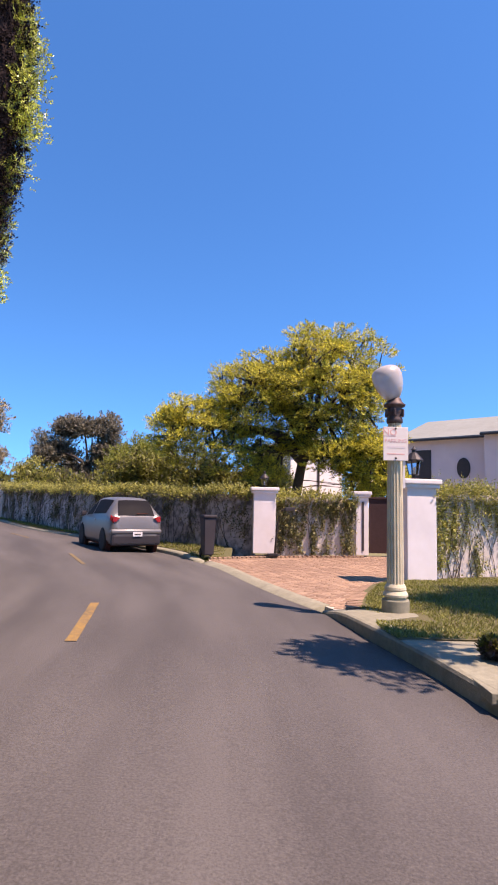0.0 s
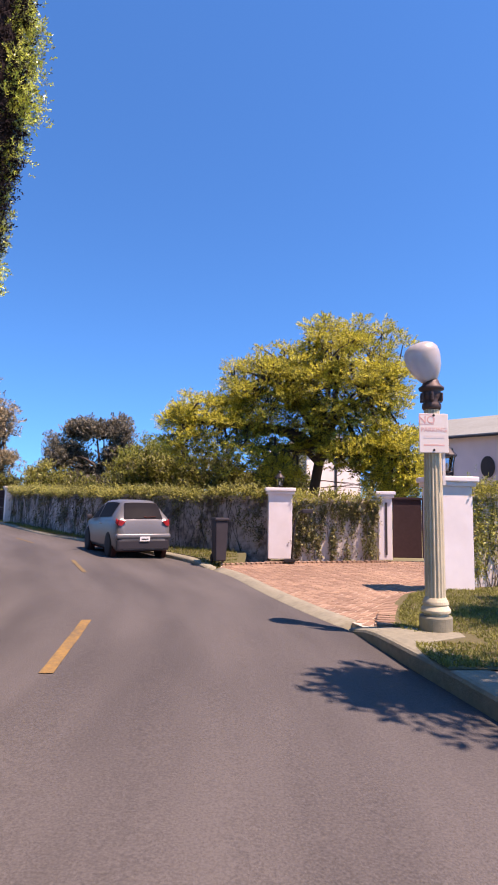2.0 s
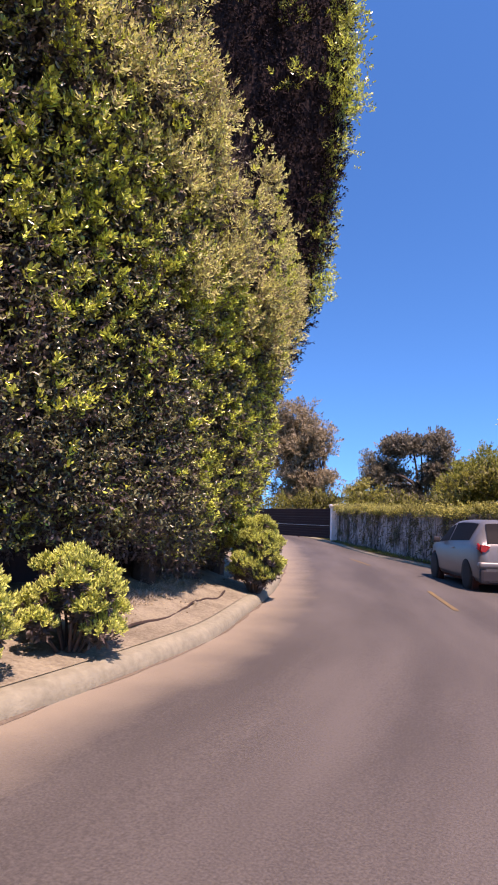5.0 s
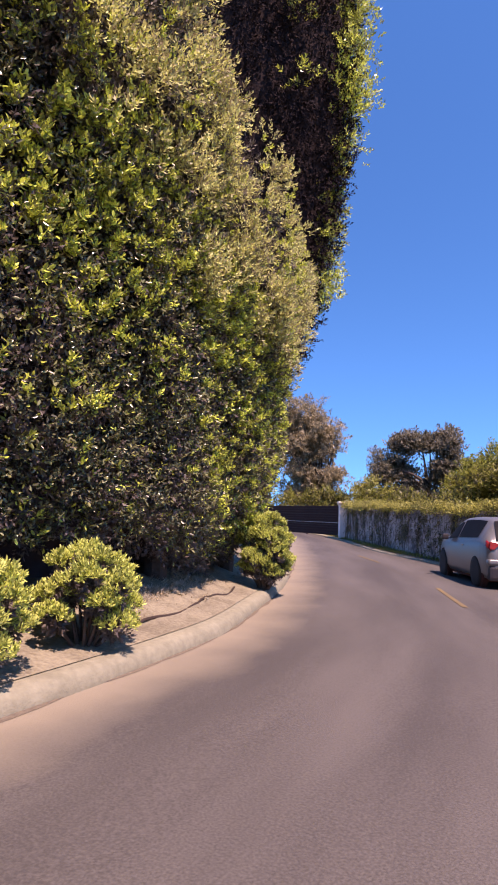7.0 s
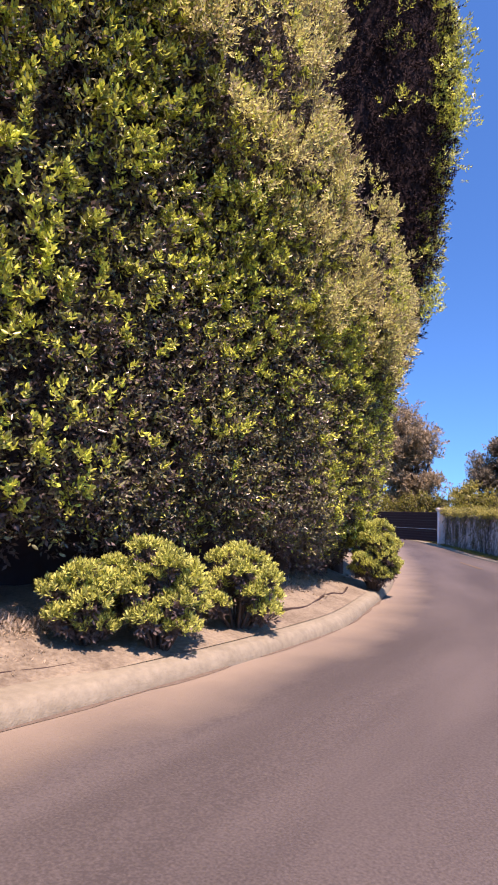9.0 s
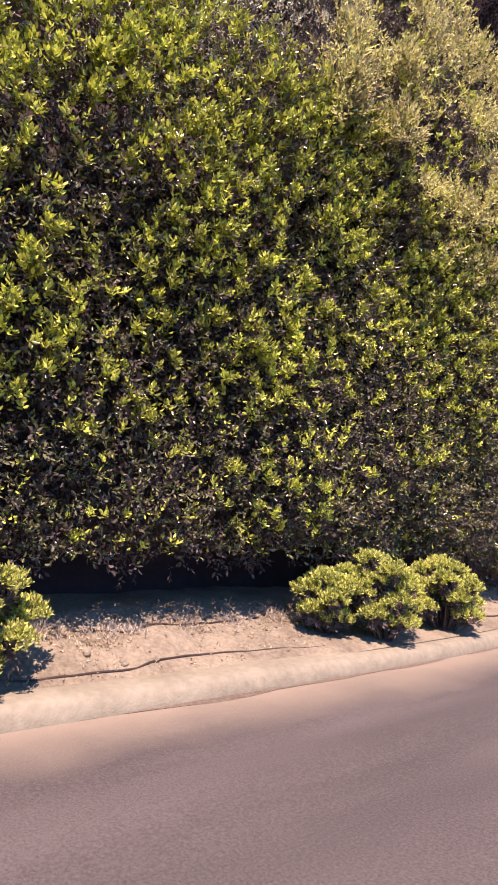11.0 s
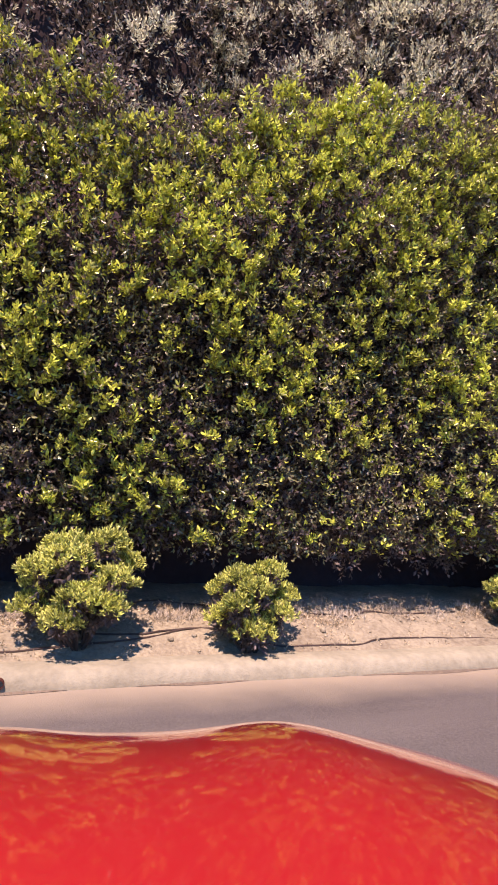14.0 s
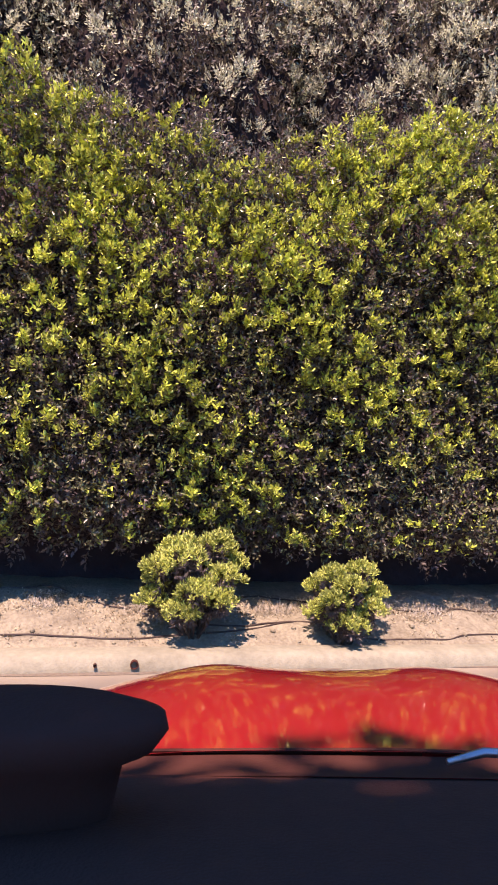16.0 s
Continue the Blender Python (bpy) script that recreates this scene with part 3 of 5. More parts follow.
_, WL = wall_run("wall_far", [(0.15, 15.65), (-1.1, 16.35), (-2.6, 17.6), (-4.6, 19.6), (-6.75, 22.2), (-9.3, 25.4), (-12.4, 29.3)], 1.55, 0.22, "old pale wall overgrown with dry ivy", rise)
_, WM = wall_run("wall_drive", [(0.65, 15.45), (1.8, 15.6), (2.9, 15.72)], 1.50, 0.22, "white wall half covered in ivy beside the driveway", rise)
_, WR = wall_run("wall_right", [(3.2, 10.48), (5.0, 11.2), (8, 12.3), (14, 14.4)], 1.55, 0.22, "white wall with trailing ivy behind the lawn", lambda x, y: 0.03)

gate = thing("driveway_gate", pose(3.95, 15.72, 0.03), "dark panelled driveway gate, closed", "gate")
put("panel", box(-0.32, 0, 0.05, 0.72, 0.05, 1.5, 0.01), GATE, gate)
put("panel", box(0.42, 0, 0.05, 0.72, 0.05, 1.5, 0.01), GATE, gate)
put("rail", box(0.05, -0.03, 1.5, 1.5, 0.06, 0.06, 0.01), GATE, gate)
put("side_post", box(0.83, 0.0, 0.0, 0.10, 0.12, 1.7, 0.01), WHITE, gate)

fz = float(rise(0, 31))
fence = thing("slatted_gate", pose(-12.85, 29.6, fz - 0.04, 0, 0, 150), "long dark gate of horizontal slats across the road's end", "gate")
for i in range(11):
    put("slat", box(4.6, 0, 0.10 + i * 0.135, 9.0, 0.05, 0.122 if i not in (3, 7) else 0.10, 0.006), GATE, fence)
for i in range(4):
    put("post", box(0.3 + i * 2.9, -0.09, 0, 0.09, 0.07, 1.62, 0.006), GATE, fence)
put("backing", box(4.6, -0.045, 0.1, 9.0, 0.02, 1.48, 0.004), DARKTRIM, fence)
put("rail", box(4.6, 0.035, 0.72, 9.0, 0.02, 0.02, 0.004), ALLOY, fence, "thin pale rail")

# ---- street lamp ----
lamp = thing("street_lamp", pose(1.80, 7.12, 0.045) @ Matrix.Diagonal((1, 1, 0.985, 1)), "old fluted concrete street lamp with a tilted white globe", "street lamp")
put("plinth", lathe([(0.165, 0), (0.165, 0.15), (0.155, 0.165)], 40), CONCRETE, lamp, "round grey concrete plinth")
put("base", lathe([(0.118, 0.165), (0.118, 0.195), (0.148, 0.20), (0.15, 0.225), (0.125, 0.27), (0.132, 0.285), (0.128, 0.31), (0.108, 0.35)], 40), STONEPOST, lamp)
put("shaft", lathe([(0.103, 0.34), (0.101, 0.8), (0.097, 1.3), (0.088, 1.9), (0.082, 2.32), (0.082, 2.36)], 64, lambda k, i: 1.0 if k % 4 in (0, 1) else (0.90 if k % 4 == 2 else 0.93)), STONEPOST, lamp, "fluted shaft with flaking cream paint", False)
put("capital", lathe([(0.085, 2.34), (0.10, 2.36), (0.10, 2.40), (0.08, 2.43), (0.10, 2.47), (0.105, 2.52), (0.09, 2.54), (0.13, 2.56), (0.135, 2.585), (0.10, 2.61), (0.085, 2.64), (0.075, 2.67)], 28), BRONZE, lamp, "dark bronze collar", True)
for k in range(6):
    a = 2 * math.pi * k / 6 + 0.3
    put("bracket", box(0.105 * math.cos(a), 0.105 * math.sin(a), 2.43, 0.05, 0.03, 0.09, 0.01, math.degrees(a)), BRONZE, lamp)
gl = put("globe", lathe([(0.07, 0), (0.095, 0.03), (0.135, 0.09), (0.165, 0.16), (0.182, 0.24), (0.188, 0.31), (0.180, 0.365), (0.150, 0.41), (0.10, 0.437), (0.04, 0.45), (0.01, 0.452)], 32), GLOBE, lamp, "frosted white acorn globe, leaning", True)
gl.matrix_basis = pose(-0.01, 0, 2.65, 0, -16, 0)
sg = put("sign", box(0, 0, 0, 0.31, 0.012, 0.42, 0.005), SIGN, lamp, "faded white and red street sign")
sg.matrix_basis = pose(-0.02, -0.125, 1.86, 0, 0, 4)
def lettering(words, size, x, z, material, parent):
    """Printed words as a thin mesh on the sign's face, in the built-in font."""
    cu = bpy.data.curves.new("lettering", 'FONT')
    cu.body, cu.size, cu.extrude, cu.align_x, cu.resolution_u = words, size, 0.0008, 'CENTER', 3
    ob = bpy.data.objects.new("lettering", cu)
    me = bpy.data.meshes.new_from_object(ob)
    bpy.data.objects.remove(ob)
    w = put("lettering", me, material, parent, "faded red printed words")
    w.matrix_basis = pose(x, -0.0072, z, 90, 0, 0)


lettering("NO", 0.115, -0.075, 0.315, SIGNRED, sg)
lettering("PARKING", 0.066, 0.0, 0.225, SIGNRED, sg)
for (x, z, w, h, paint) in [(-0.075, 0.405, 0.15, 0.006, SIGNRED), (-0.075, 0.302, 0.15, 0.006, SIGNRED), (-0.148, 0.306, 0.006, 0.10, SIGNRED), (-0.005, 0.306, 0.006, 0.10, SIGNRED), (0.0, 0.155, 0.22, 0.030, FADED), (0.0, 0.075, 0.22, 0.014, SIGNRED)]:
    put("printed_bar", box(x, -0.0068, z, w, 0.0014, h, 0.0), paint, sg)
put("bolt", lathe([(0.001, 0.006), (0.012, 0.005), (0.014, 0.0)], 10), IRON, sg).matrix_basis = pose(0, -0.006, 0.03, 90, 0, 0)
put("bolt", lathe([(0.001, 0.006), (0.012, 0.005), (0.014, 0.0)], 10), IRON, sg).matrix_basis = pose(0.0, -0.006, 0.40, 90, 0, 0)
put("mounting_strip", box(0.085, -0.10, 1.52, 0.03, 0.012, 0.40, 0.003), SIGN, lamp, "pale mounting strip behind the sign")
put("strap", lathe([(0.105, 2.0), (0.108, 2.005), (0.108, 2.025), (0.105, 2.03)], 24), ALLOY, lamp)

# ---- intercom, bin ----
ic = thing("intercom_post", pose(0.62, 14.62, 0.03), "black gooseneck post with a call box", "intercom")
put("foot", box(0, 0, 0, 0.26, 0.2, 0.07, 0.015), IRON, ic)
put("pipe", tube([(0.05, 0, 0.05), (0.08, 0, 0.5), (0.13, 0, 0.95), (0.22, 0, 1.15), (0.32, 0, 1.2)], 0.022, 8), IRON, ic, smooth=True)
put("call_box", box(0.42, 0, 1.13, 0.26, 0.14, 0.10, 0.02), BIN, ic)

wb = thing("wheeled_bin", pose(-0.98, 14.0, 0.022, 0, 0, 20) @ Matrix.Diagonal((0.60, 0.70, 1.02, 1)), "dark grey wheeled rubbish bin with closed lid", "bin")
bm = bmesh.new()
bot = [bm.verts.new((x * 0.20, y * 0.22, 0.06)) for x, y in ((-1, -1), (1, -1), (1, 1), (-1, 1))]
top = [bm.verts.new((x * 0.245, y * 0.28, 0.94)) for x, y in ((-1, -1), (1, -1), (1, 1), (-1, 1))]
for k in range(4):
    bm.faces.new((bot[k], bot[(k + 1) % 4], top[(k + 1) % 4], top[k]))
bm.faces.new(bot[::-1])
bm.faces.new(top)
bmesh.ops.bevel(bm, geom=bm.edges[:], offset=0.03, segments=3, affect='EDGES')
put("bin_body", bm, BIN, wb)
put("lid", box(0, -0.01, 0.935, 0.54, 0.62, 0.06, 0.028), BIN, wb)
put("lid_handle", tube([(-0.2, 0.30, 0.95), (0.2, 0.30, 0.95)], 0.016, 8), BIN, wb)
for q in (-1, 1):
    ob = put("wheel", lathe([(0.03, -0.03), (0.10, -0.03), (0.105, 0), (0.10, 0.03), (0.03, 0.03)], 16), RUBBER, wb)
    ob.matrix_basis = pose(q * 0.21, 0.2, 0.105, 0, 90, 0)

# ---- houses behind the walls ----
hz0 = 0.4
house = thing("house", pose(8.35, 31.3, hz0, 0, 0, -42), "pale pink stucco house with an oval window and grey roof", "house")
put("wall", box(2.3, 4, 0, 4.9, 8, 4.55, 0.02), HOUSE, house)
put("wall", box(7.0, 3.0, 0, 4.5, 8, 4.75, 0.02), HOUSE, house)
for (x0, x1, y0, zr, nm) in ((-0.4, 4.72, -0.45, 6.15, "roof"), (4.72, 9.6, -1.45, 6.35, "roof")):
    bm = bmesh.new()
    pr = [(x0, y0, 4.52), (x0, y0, 4.60), (x0, 4.0, zr), (x0, 8.5, 4.60), (x0, 8.5, 4.52)]
    a = [bm.verts.new(p) for p in pr]
    b = [bm.verts.new((x1, y, z)) for _, y, z in pr]
    for i in range(5):
        bm.faces.new((a[i], a[(i + 1) % 5], b[(i + 1) % 5], b[i]))
    bm.faces.new(a)
    bm.faces.new(b[::-1])
    roof = put(nm, bm, ROOFING, house)
    put("gutter", box((x0 + x1) / 2, y0 - 0.04, 4.44, x1 - x0 - 0.02, 0.1, 0.10, 0.02), DARKTRIM, roof)
put("downpipe", box(4.66, -0.06, 1.5, 0.09, 0.09, 2.95, 0.02), DARKTRIM, house)
ov = put("oval_window", lathe([(0.34, -0.03), (0.34, 0.03), (0.29, 0.04)], 28), DARKTRIM, house, "dark oval window")
ov.matrix_basis = pose(3.35, -0.02, 3.0, 90, 0, 0) @ Matrix.Diagonal((1, 1.55, 1, 1))
put("pane", lathe([(0.28, 0.041), (0.28, 0.046)], 28), DARKTRIM, ov)
sh = put("window", box(1.15, -0.02, 2.35, 0.95, 0.06, 1.65, 0.01), DARKTRIM, house, "tall dark shuttered window")
put("sill", box(1.15, -0.08, 2.26, 1.1, 0.14, 0.07, 0.01), HOUSE, sh)

gh = thing("gatehouse", pose(2.3, 25.6, 0.2, 0, 0, 32), "small white outbuilding glimpsed behind the tree", "outbuilding")
put("wall", box(0.9, 1.5, 0, 3.0, 3, 3.6, 0.02), WHITE, gh)
bm = bmesh.new()
a = [bm.verts.new(p) for p in ((-0.8, -0.2, 3.55), (0.9, -0.2, 4.3), (2.6, -0.2, 3.55))]
b = [bm.verts.new((v.co.x, 3.2, v.co.z)) for v in a]
bm.faces.new(a)
bm.faces.new(b[::-1])
for i in range(3):
    bm.faces.new((a[i], a[(i + 1) % 3], b[(i + 1) % 3], b[i]))
put("roof", bm, WHITE, gh)
put("downpipe", box(0.95, -0.06, 0, 0.06, 0.06, 3.5, 0.01), DARKTRIM, gh)

# ---- the great hedge ----
FACE = smooth_line([(-4.75, -9), (-4.95, -3), (-5.0, 0), (-5.02, 2.5), (-5.1, 4.2), (-5.2, 5.6), (-5.38, 7.2), (-5.66, 8.8), (-5.97, 10.3), (-6.38, 11.4), (-7.2, 12.4), (-9.2, 13.2)], 0.2)
FN = offsets(FACE)
FS = np.concatenate([[0], np.cumsum(np.linalg.norm(np.diff(FACE, axis=0), axis=1))])


def on_face(s, z, inset):
    """Places on the hedge's face: s metres along it, at height z, set back by inset. The face leans out a little with height."""
    x, y = np.interp(s, FS, FACE[:, 0]), np.interp(s, FS, FACE[:, 1])
    nx, ny = np.interp(s, FS, FN[:, 0]), np.interp(s, FS, FN[:, 1])
    wob = 0.16 * np.sin(s * 1.9 + z * 0.7) + 0.12 * np.sin(s * 0.83 - z * 1.7) + 0.10 * np.sin(z * 2.6 + s * 3.1)
    under = np.interp(y, [8.8, 10.4], [0.0, 0.18])
    o = -under * np.clip(2.3 - z, 0, 1.6) + 0.12 * np.clip(z - 1.2, 0, 4.3) - 0.45 * np.clip(1.4 - z, 0, 2) + wob * 0.35 - inset
    return np.stack([x + nx * o, y + ny * o, z], axis=-1), np.stack([nx, ny, np.zeros_like(nx)], axis=-1)


def hedge_top(s):
    """The height at which the trimmed hedge gives way to the taller trees behind."""
    y = np.interp(s, FS, FACE[:, 1])
    return np.interp(y, [-9, -3, -2.2, -1, -0.3, 0.5, 1.3, 2, 3, 4.2, 4.9, 5.4, 6.2, 7.9, 9.2, 10.9, 13.2], [6.0, 5.3, 5.6, 5.25, 4.95, 5.5, 5.6, 6.05, 5.9, 6.0, 5.6, 5.1, 4.6, 4.3, 4.1, 4.4, 4.4]) + 0.10 * np.sin(s * 3.3) + 0.12 * np.sin(s * 7.1)


hedge = thing("hedge", pose(0, 0, 0), "towering clipped ficus hedge beside the road", "hedge")
# tufts of upright shoots, with dark hollows between them
n = 52000
s = rng.uniform(2.5, FS[-1], n)
low = np.interp(np.interp(s, FS, FACE[:, 1]), [7.5, 9.5], [1.02, 0.85])
yy = np.interp(s, FS, FACE[:, 1])
ragged = np.where((yy > 4.6) & (rng.uniform(0, 1, n) < 0.40), rng.exponential(0.9, n), np.minimum(0.0, rng.normal(size=n) * 0.25))
zz = low + (hedge_top(s) + np.minimum(ragged, 2.2) - low) * rng.uniform(0, 1, n)
bare = 0.18 * np.interp(yy, [3.0, 4.2, 7.5, 8.8], [0, 1, 1, 0.3]) * np.interp(zz, [2.0, 4.4], [1, 0])
thick = np.array([0.30 * noise.noise((a * 0.9, b * 0.9, 9.0)) + 0.50 * noise.noise((a * 6.0, b * 5.0, 2.0)) + 0.80 * noise.noise((a * 12.5, b * 10.5, 5.0)) for a, b in zip(s, zz)])
keep = thick + 0.075 * (zz - 3.0) + 0.15 * rng.uniform(-1, 1, n) > 0.27 + bare
s, zz, thick = s[keep], zz[keep], thick[keep]
n = len(s)
C, nr = on_face(s, zz, rng.uniform(0.0, 0.16, n) + 0.12 - 0.16 * np.clip(thick, -0.5, 0.9))
lean = rng.normal(size=(n, 1, 3)) * 0.35
d = norm(nr[:, None] * 0.6 + lean + rng.normal(size=(n, 2, 3)) * 0.28 + np.array([0, 0, 0.95]))
P = C[:, None] + rng.normal(size=(n, 2, 3)) * 0.02
hv, hf = sprigs(P.reshape(-1, 3), d.reshape(-1, 3), count=7, length=0.075, leaf=0.054, width=0.48, spread=0.8, oval=True, lit=0.75, rough=0.7)
tagged(put("foliage", mesh_of("foliage", hv, hf), FICUS, hedge, "dense glossy yellow-green leaves"), kind="stuff")
# single shoots that catch the light in the hollows
n = 7000
s = rng.uniform(2.5, FS[-1], n)
low = np.interp(np.interp(s, FS, FACE[:, 1]), [7.5, 9.5], [0.95, 0.6])
C, nr = on_face(s, low + (hedge_top(s) - low) * rng.uniform(0, 1, n), rng.uniform(0.12, 0.45, n))
hv, hf = sprigs(C, norm(nr * 0.8 + rng.normal(size=(n, 3)) * 0.6 + np.array([0, 0, 0.4])), count=3, length=0.10, leaf=0.055, width=0.42, oval=True, lit=0.5, rough=0.8)
tagged(put("outer_growth", mesh_of("outer_growth", hv, hf), FICUS, hedge, "stray shoots in the hollows"), kind="stuff")
# older leaves between the tufts, dull green with a gloss
n = 17000
s = rng.uniform(2.5, FS[-1], n)
low = np.interp(np.interp(s, FS, FACE[:, 1]), [7.5, 9.5], [0.95, 0.6])
C, nr = on_face(s, low + (hedge_top(s) - low) * rng.uniform(0, 1, n), rng.uniform(0.10, 0.42, n))
hv, hf = sprigs(C, norm(nr * 0.7 + rng.normal(size=(n, 3)) * 0.7 + np.array([0, 0, 0.3])), count=6, length=0.14, leaf=0.052, width=0.42, oval=True, lit=0.45, rough=0.9)
tagged(put("older_growth", mesh_of("older_growth", hv, hf), OLDLEAF, hedge, "dull older leaves with a gloss"), kind="stuff")
# leaves deeper in, with the hollows' shade put into their colour
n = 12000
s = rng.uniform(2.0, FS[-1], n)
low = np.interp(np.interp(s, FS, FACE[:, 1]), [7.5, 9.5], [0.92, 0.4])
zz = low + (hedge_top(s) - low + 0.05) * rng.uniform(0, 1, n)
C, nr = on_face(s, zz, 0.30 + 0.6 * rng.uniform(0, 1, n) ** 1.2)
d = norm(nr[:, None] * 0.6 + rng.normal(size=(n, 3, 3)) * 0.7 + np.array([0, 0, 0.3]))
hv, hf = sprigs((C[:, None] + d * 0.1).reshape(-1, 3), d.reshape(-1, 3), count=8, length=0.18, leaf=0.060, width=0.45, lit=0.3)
tagged(put("inner_foliage", mesh_of("inner_foliage", hv, hf), GAPSHADELEAF, hedge, "inner leaves with the hollows' shade put into their colour"), kind="stuff")
# closed mass behind the leaves; shade in the gaps put into its twig colour
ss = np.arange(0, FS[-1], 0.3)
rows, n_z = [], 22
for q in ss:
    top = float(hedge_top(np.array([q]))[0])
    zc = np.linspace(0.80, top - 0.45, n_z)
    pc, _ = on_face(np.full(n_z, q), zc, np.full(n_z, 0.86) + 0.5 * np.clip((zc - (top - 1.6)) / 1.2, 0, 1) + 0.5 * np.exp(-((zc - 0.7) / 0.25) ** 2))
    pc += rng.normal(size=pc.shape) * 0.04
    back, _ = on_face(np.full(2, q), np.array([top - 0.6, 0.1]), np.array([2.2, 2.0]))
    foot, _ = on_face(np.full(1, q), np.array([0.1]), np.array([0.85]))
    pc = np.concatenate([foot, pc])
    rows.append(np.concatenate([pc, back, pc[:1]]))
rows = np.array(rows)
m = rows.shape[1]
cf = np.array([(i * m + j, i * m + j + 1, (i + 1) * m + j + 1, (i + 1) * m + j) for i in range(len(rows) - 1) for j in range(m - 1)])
put("twig_core", mesh_of("twig_core", rows.reshape(-1, 3), cf), GAPSHADETWIGS, hedge, "dark inner mass, shade put into its twig colour")
for q in np.arange(0.6, FS[-1], 0.9):
    p, _ = on_face(np.array([q + rng.uniform(-0.25, 0.25)]), np.array([0.0]), np.array([rng.uniform(0.9, 1.3)]))
    x, y = float(p[0, 0]), float(p[0, 1])
    z = bank_z(x, y) - 0.05
    put("trunk", tube([(x, y, z), (x + 0.04, y + 0.05, z + 0.4), (x + 0.02, y - 0.02, z + 0.9)], [0.06, 0.05, 0.045], 7), BARK, hedge)


# ---- trees ----
def limb_points(a, b, sag=0.15, n=6):
    a, b = Vector(a), Vector(b)
    k = (b - a).length
    off = Vector(rng.normal(size=3)) * k * sag
    return [a.lerp(b, i / (n - 1)) + off * math.sin(math.pi * i / (n - 1)) for i in range(n)]


def tree(name, base, trunk_top, trunk_r, blobs, leaves, label, per=9, length=0.3, leaf=0.12, material=None, clumps=26, limbs=0.55, fill=0.55, **kw):
    """A tree: trunk and limbs to every mass of foliage, and a crown of leafy clumps on the masses."""
    t = thing(name, pose(*base), label, "tree")
    b0 = Vector(base)
    bm = bmesh.new()
    top = Vector(trunk_top) - b0
    pts = limb_points((0, 0, -0.2), top, 0.05)
    tube(pts, [trunk_r * (1.25 - 0.7 * i / 5) for i in range(6)], 9, bm)
    C, R = [], []
    for (c, r) in blobs:
        c, r = np.array(c, float), np.array(r, float)
        if rng.uniform() < limbs:
            start = pts[rng.integers(3, 6)]
            lp = limb_points(start, Vector(c) - b0, 0.12)
            tube(lp, [max(0.012, trunk_r * (0.27 if limbs > 0.2 else 0.5) * (1 - i / 6.0)) for i in range(6)], 6, bm)
        k = int(clumps * (r[0] * r[1] + r[1] * r[2] + r[0] * r[2]) / 3)
        d = norm(rng.normal(size=(k, 3)) + np.array([0, 0, 0.2]))
        C.append(c + d * r * rng.uniform(fill, 1.0, (k, 1)) - np.array(base))
        R.append(np.full(k, 0.24) * rng.uniform(0.6, 1.3, k) * (leaf / 0.12) ** 0.5)
    put("trunk", bm, BARK, t)
    v, f = clump_cloud(np.concatenate(C), np.concatenate(R), per, length, leaf, **kw)
    tagged(put("crown", mesh_of("crown", v, f), material, t, leaves), kind="stuff")
    return t


# big yellow-green tree over the driveway wall: forked limbs, twigs and flat pads of leaves
def spreading_tree(base, fork, lobes, label):
    """lobes: centre, radii, limbs, pads. Limbs run from the fork into each lobe, branches from them to the pads on its outside."""
    t = thing("tree", pose(*base), label, "tree")
    b0, top = Vector(base), Vector(fork) - Vector(base)
    put("trunk", tube(limb_points((0, 0, -0.2), top, 0.04), [0.24, 0.20, 0.18, 0.17, 0.165, 0.16], 10), BARK, t, smooth=True)
    twigs = bmesh.new()
    P, D, IP, ID = [], [], [], []
    for (c, r, n_limbs, n_pads) in lobes:
        c, r = np.array(c) - np.array(base), np.array(r)
        ends = []
        for k in range(n_limbs):
            a = 2 * math.pi * (k + rng.uniform(0.1, 0.9)) / n_limbs
            e = c + r * np.array([0.55 * math.cos(a), 0.55 * math.sin(a), rng.uniform(-0.15, 0.45)])
            foot = np.array(top) * rng.uniform(0.72, 1.0)
            bend = foot + (e - foot) * np.array([0.32, 0.32, 0.68]) + rng.normal(size=3) * 0.12
            way = smooth_line([foot, bend, e], 0.05)
            pts = [Vector(way[int(q)]) for q in np.linspace(0, len(way) - 1, 7)]
            put("limb", tube(pts, [0.11, 0.10, 0.09, 0.08, 0.065, 0.05, 0.035], 7), BARK, t, smooth=True)
            ends += [np.array(q) for q in pts[3:]]
        ends = np.array(ends)
        for k in range(n_pads):
            d = norm(rng.normal(size=3) * np.array([1, 0.9, 0.9]) + np.array([0.1, -0.75, 0.22]))
            m = c + d * r * rng.uniform(0.66, 1.04) * (1 + 0.09 * math.sin(d[0] * 7 + d[2] * 5))
            q = rng.uniform(0.16, 0.40)
            near = ends[int(np.argmin(np.linalg.norm(ends - m, axis=1)))]
            tube(limb_points(near, m, 0.13, 5), [0.05, 0.042, 0.034, 0.026, 0.014], 5, twigs)
            n = int(125 * q)
            w = norm(rng.normal(size=(n, 3)) * np.array([1, 1, 0.35]) + d * 0.25)
            rad = np.sqrt(rng.uniform(0.02, 1.0, (n, 1)))
            P.append(m + w * rad * np.array([q * 1.1, q, q * 0.7]) + np.array([0, 0, 0.10 * q]) - np.array([0, 0, 0.4 * q]) * rad ** 2)
            D.append(w * 0.8 + np.array([0, 0, 0.25]))
        # places for inner leaves whose dark colour stands for the crown's shade
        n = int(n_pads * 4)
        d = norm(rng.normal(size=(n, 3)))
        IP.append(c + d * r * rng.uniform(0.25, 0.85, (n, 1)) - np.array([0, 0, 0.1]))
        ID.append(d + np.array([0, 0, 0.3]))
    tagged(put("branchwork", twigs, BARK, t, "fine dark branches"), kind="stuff")
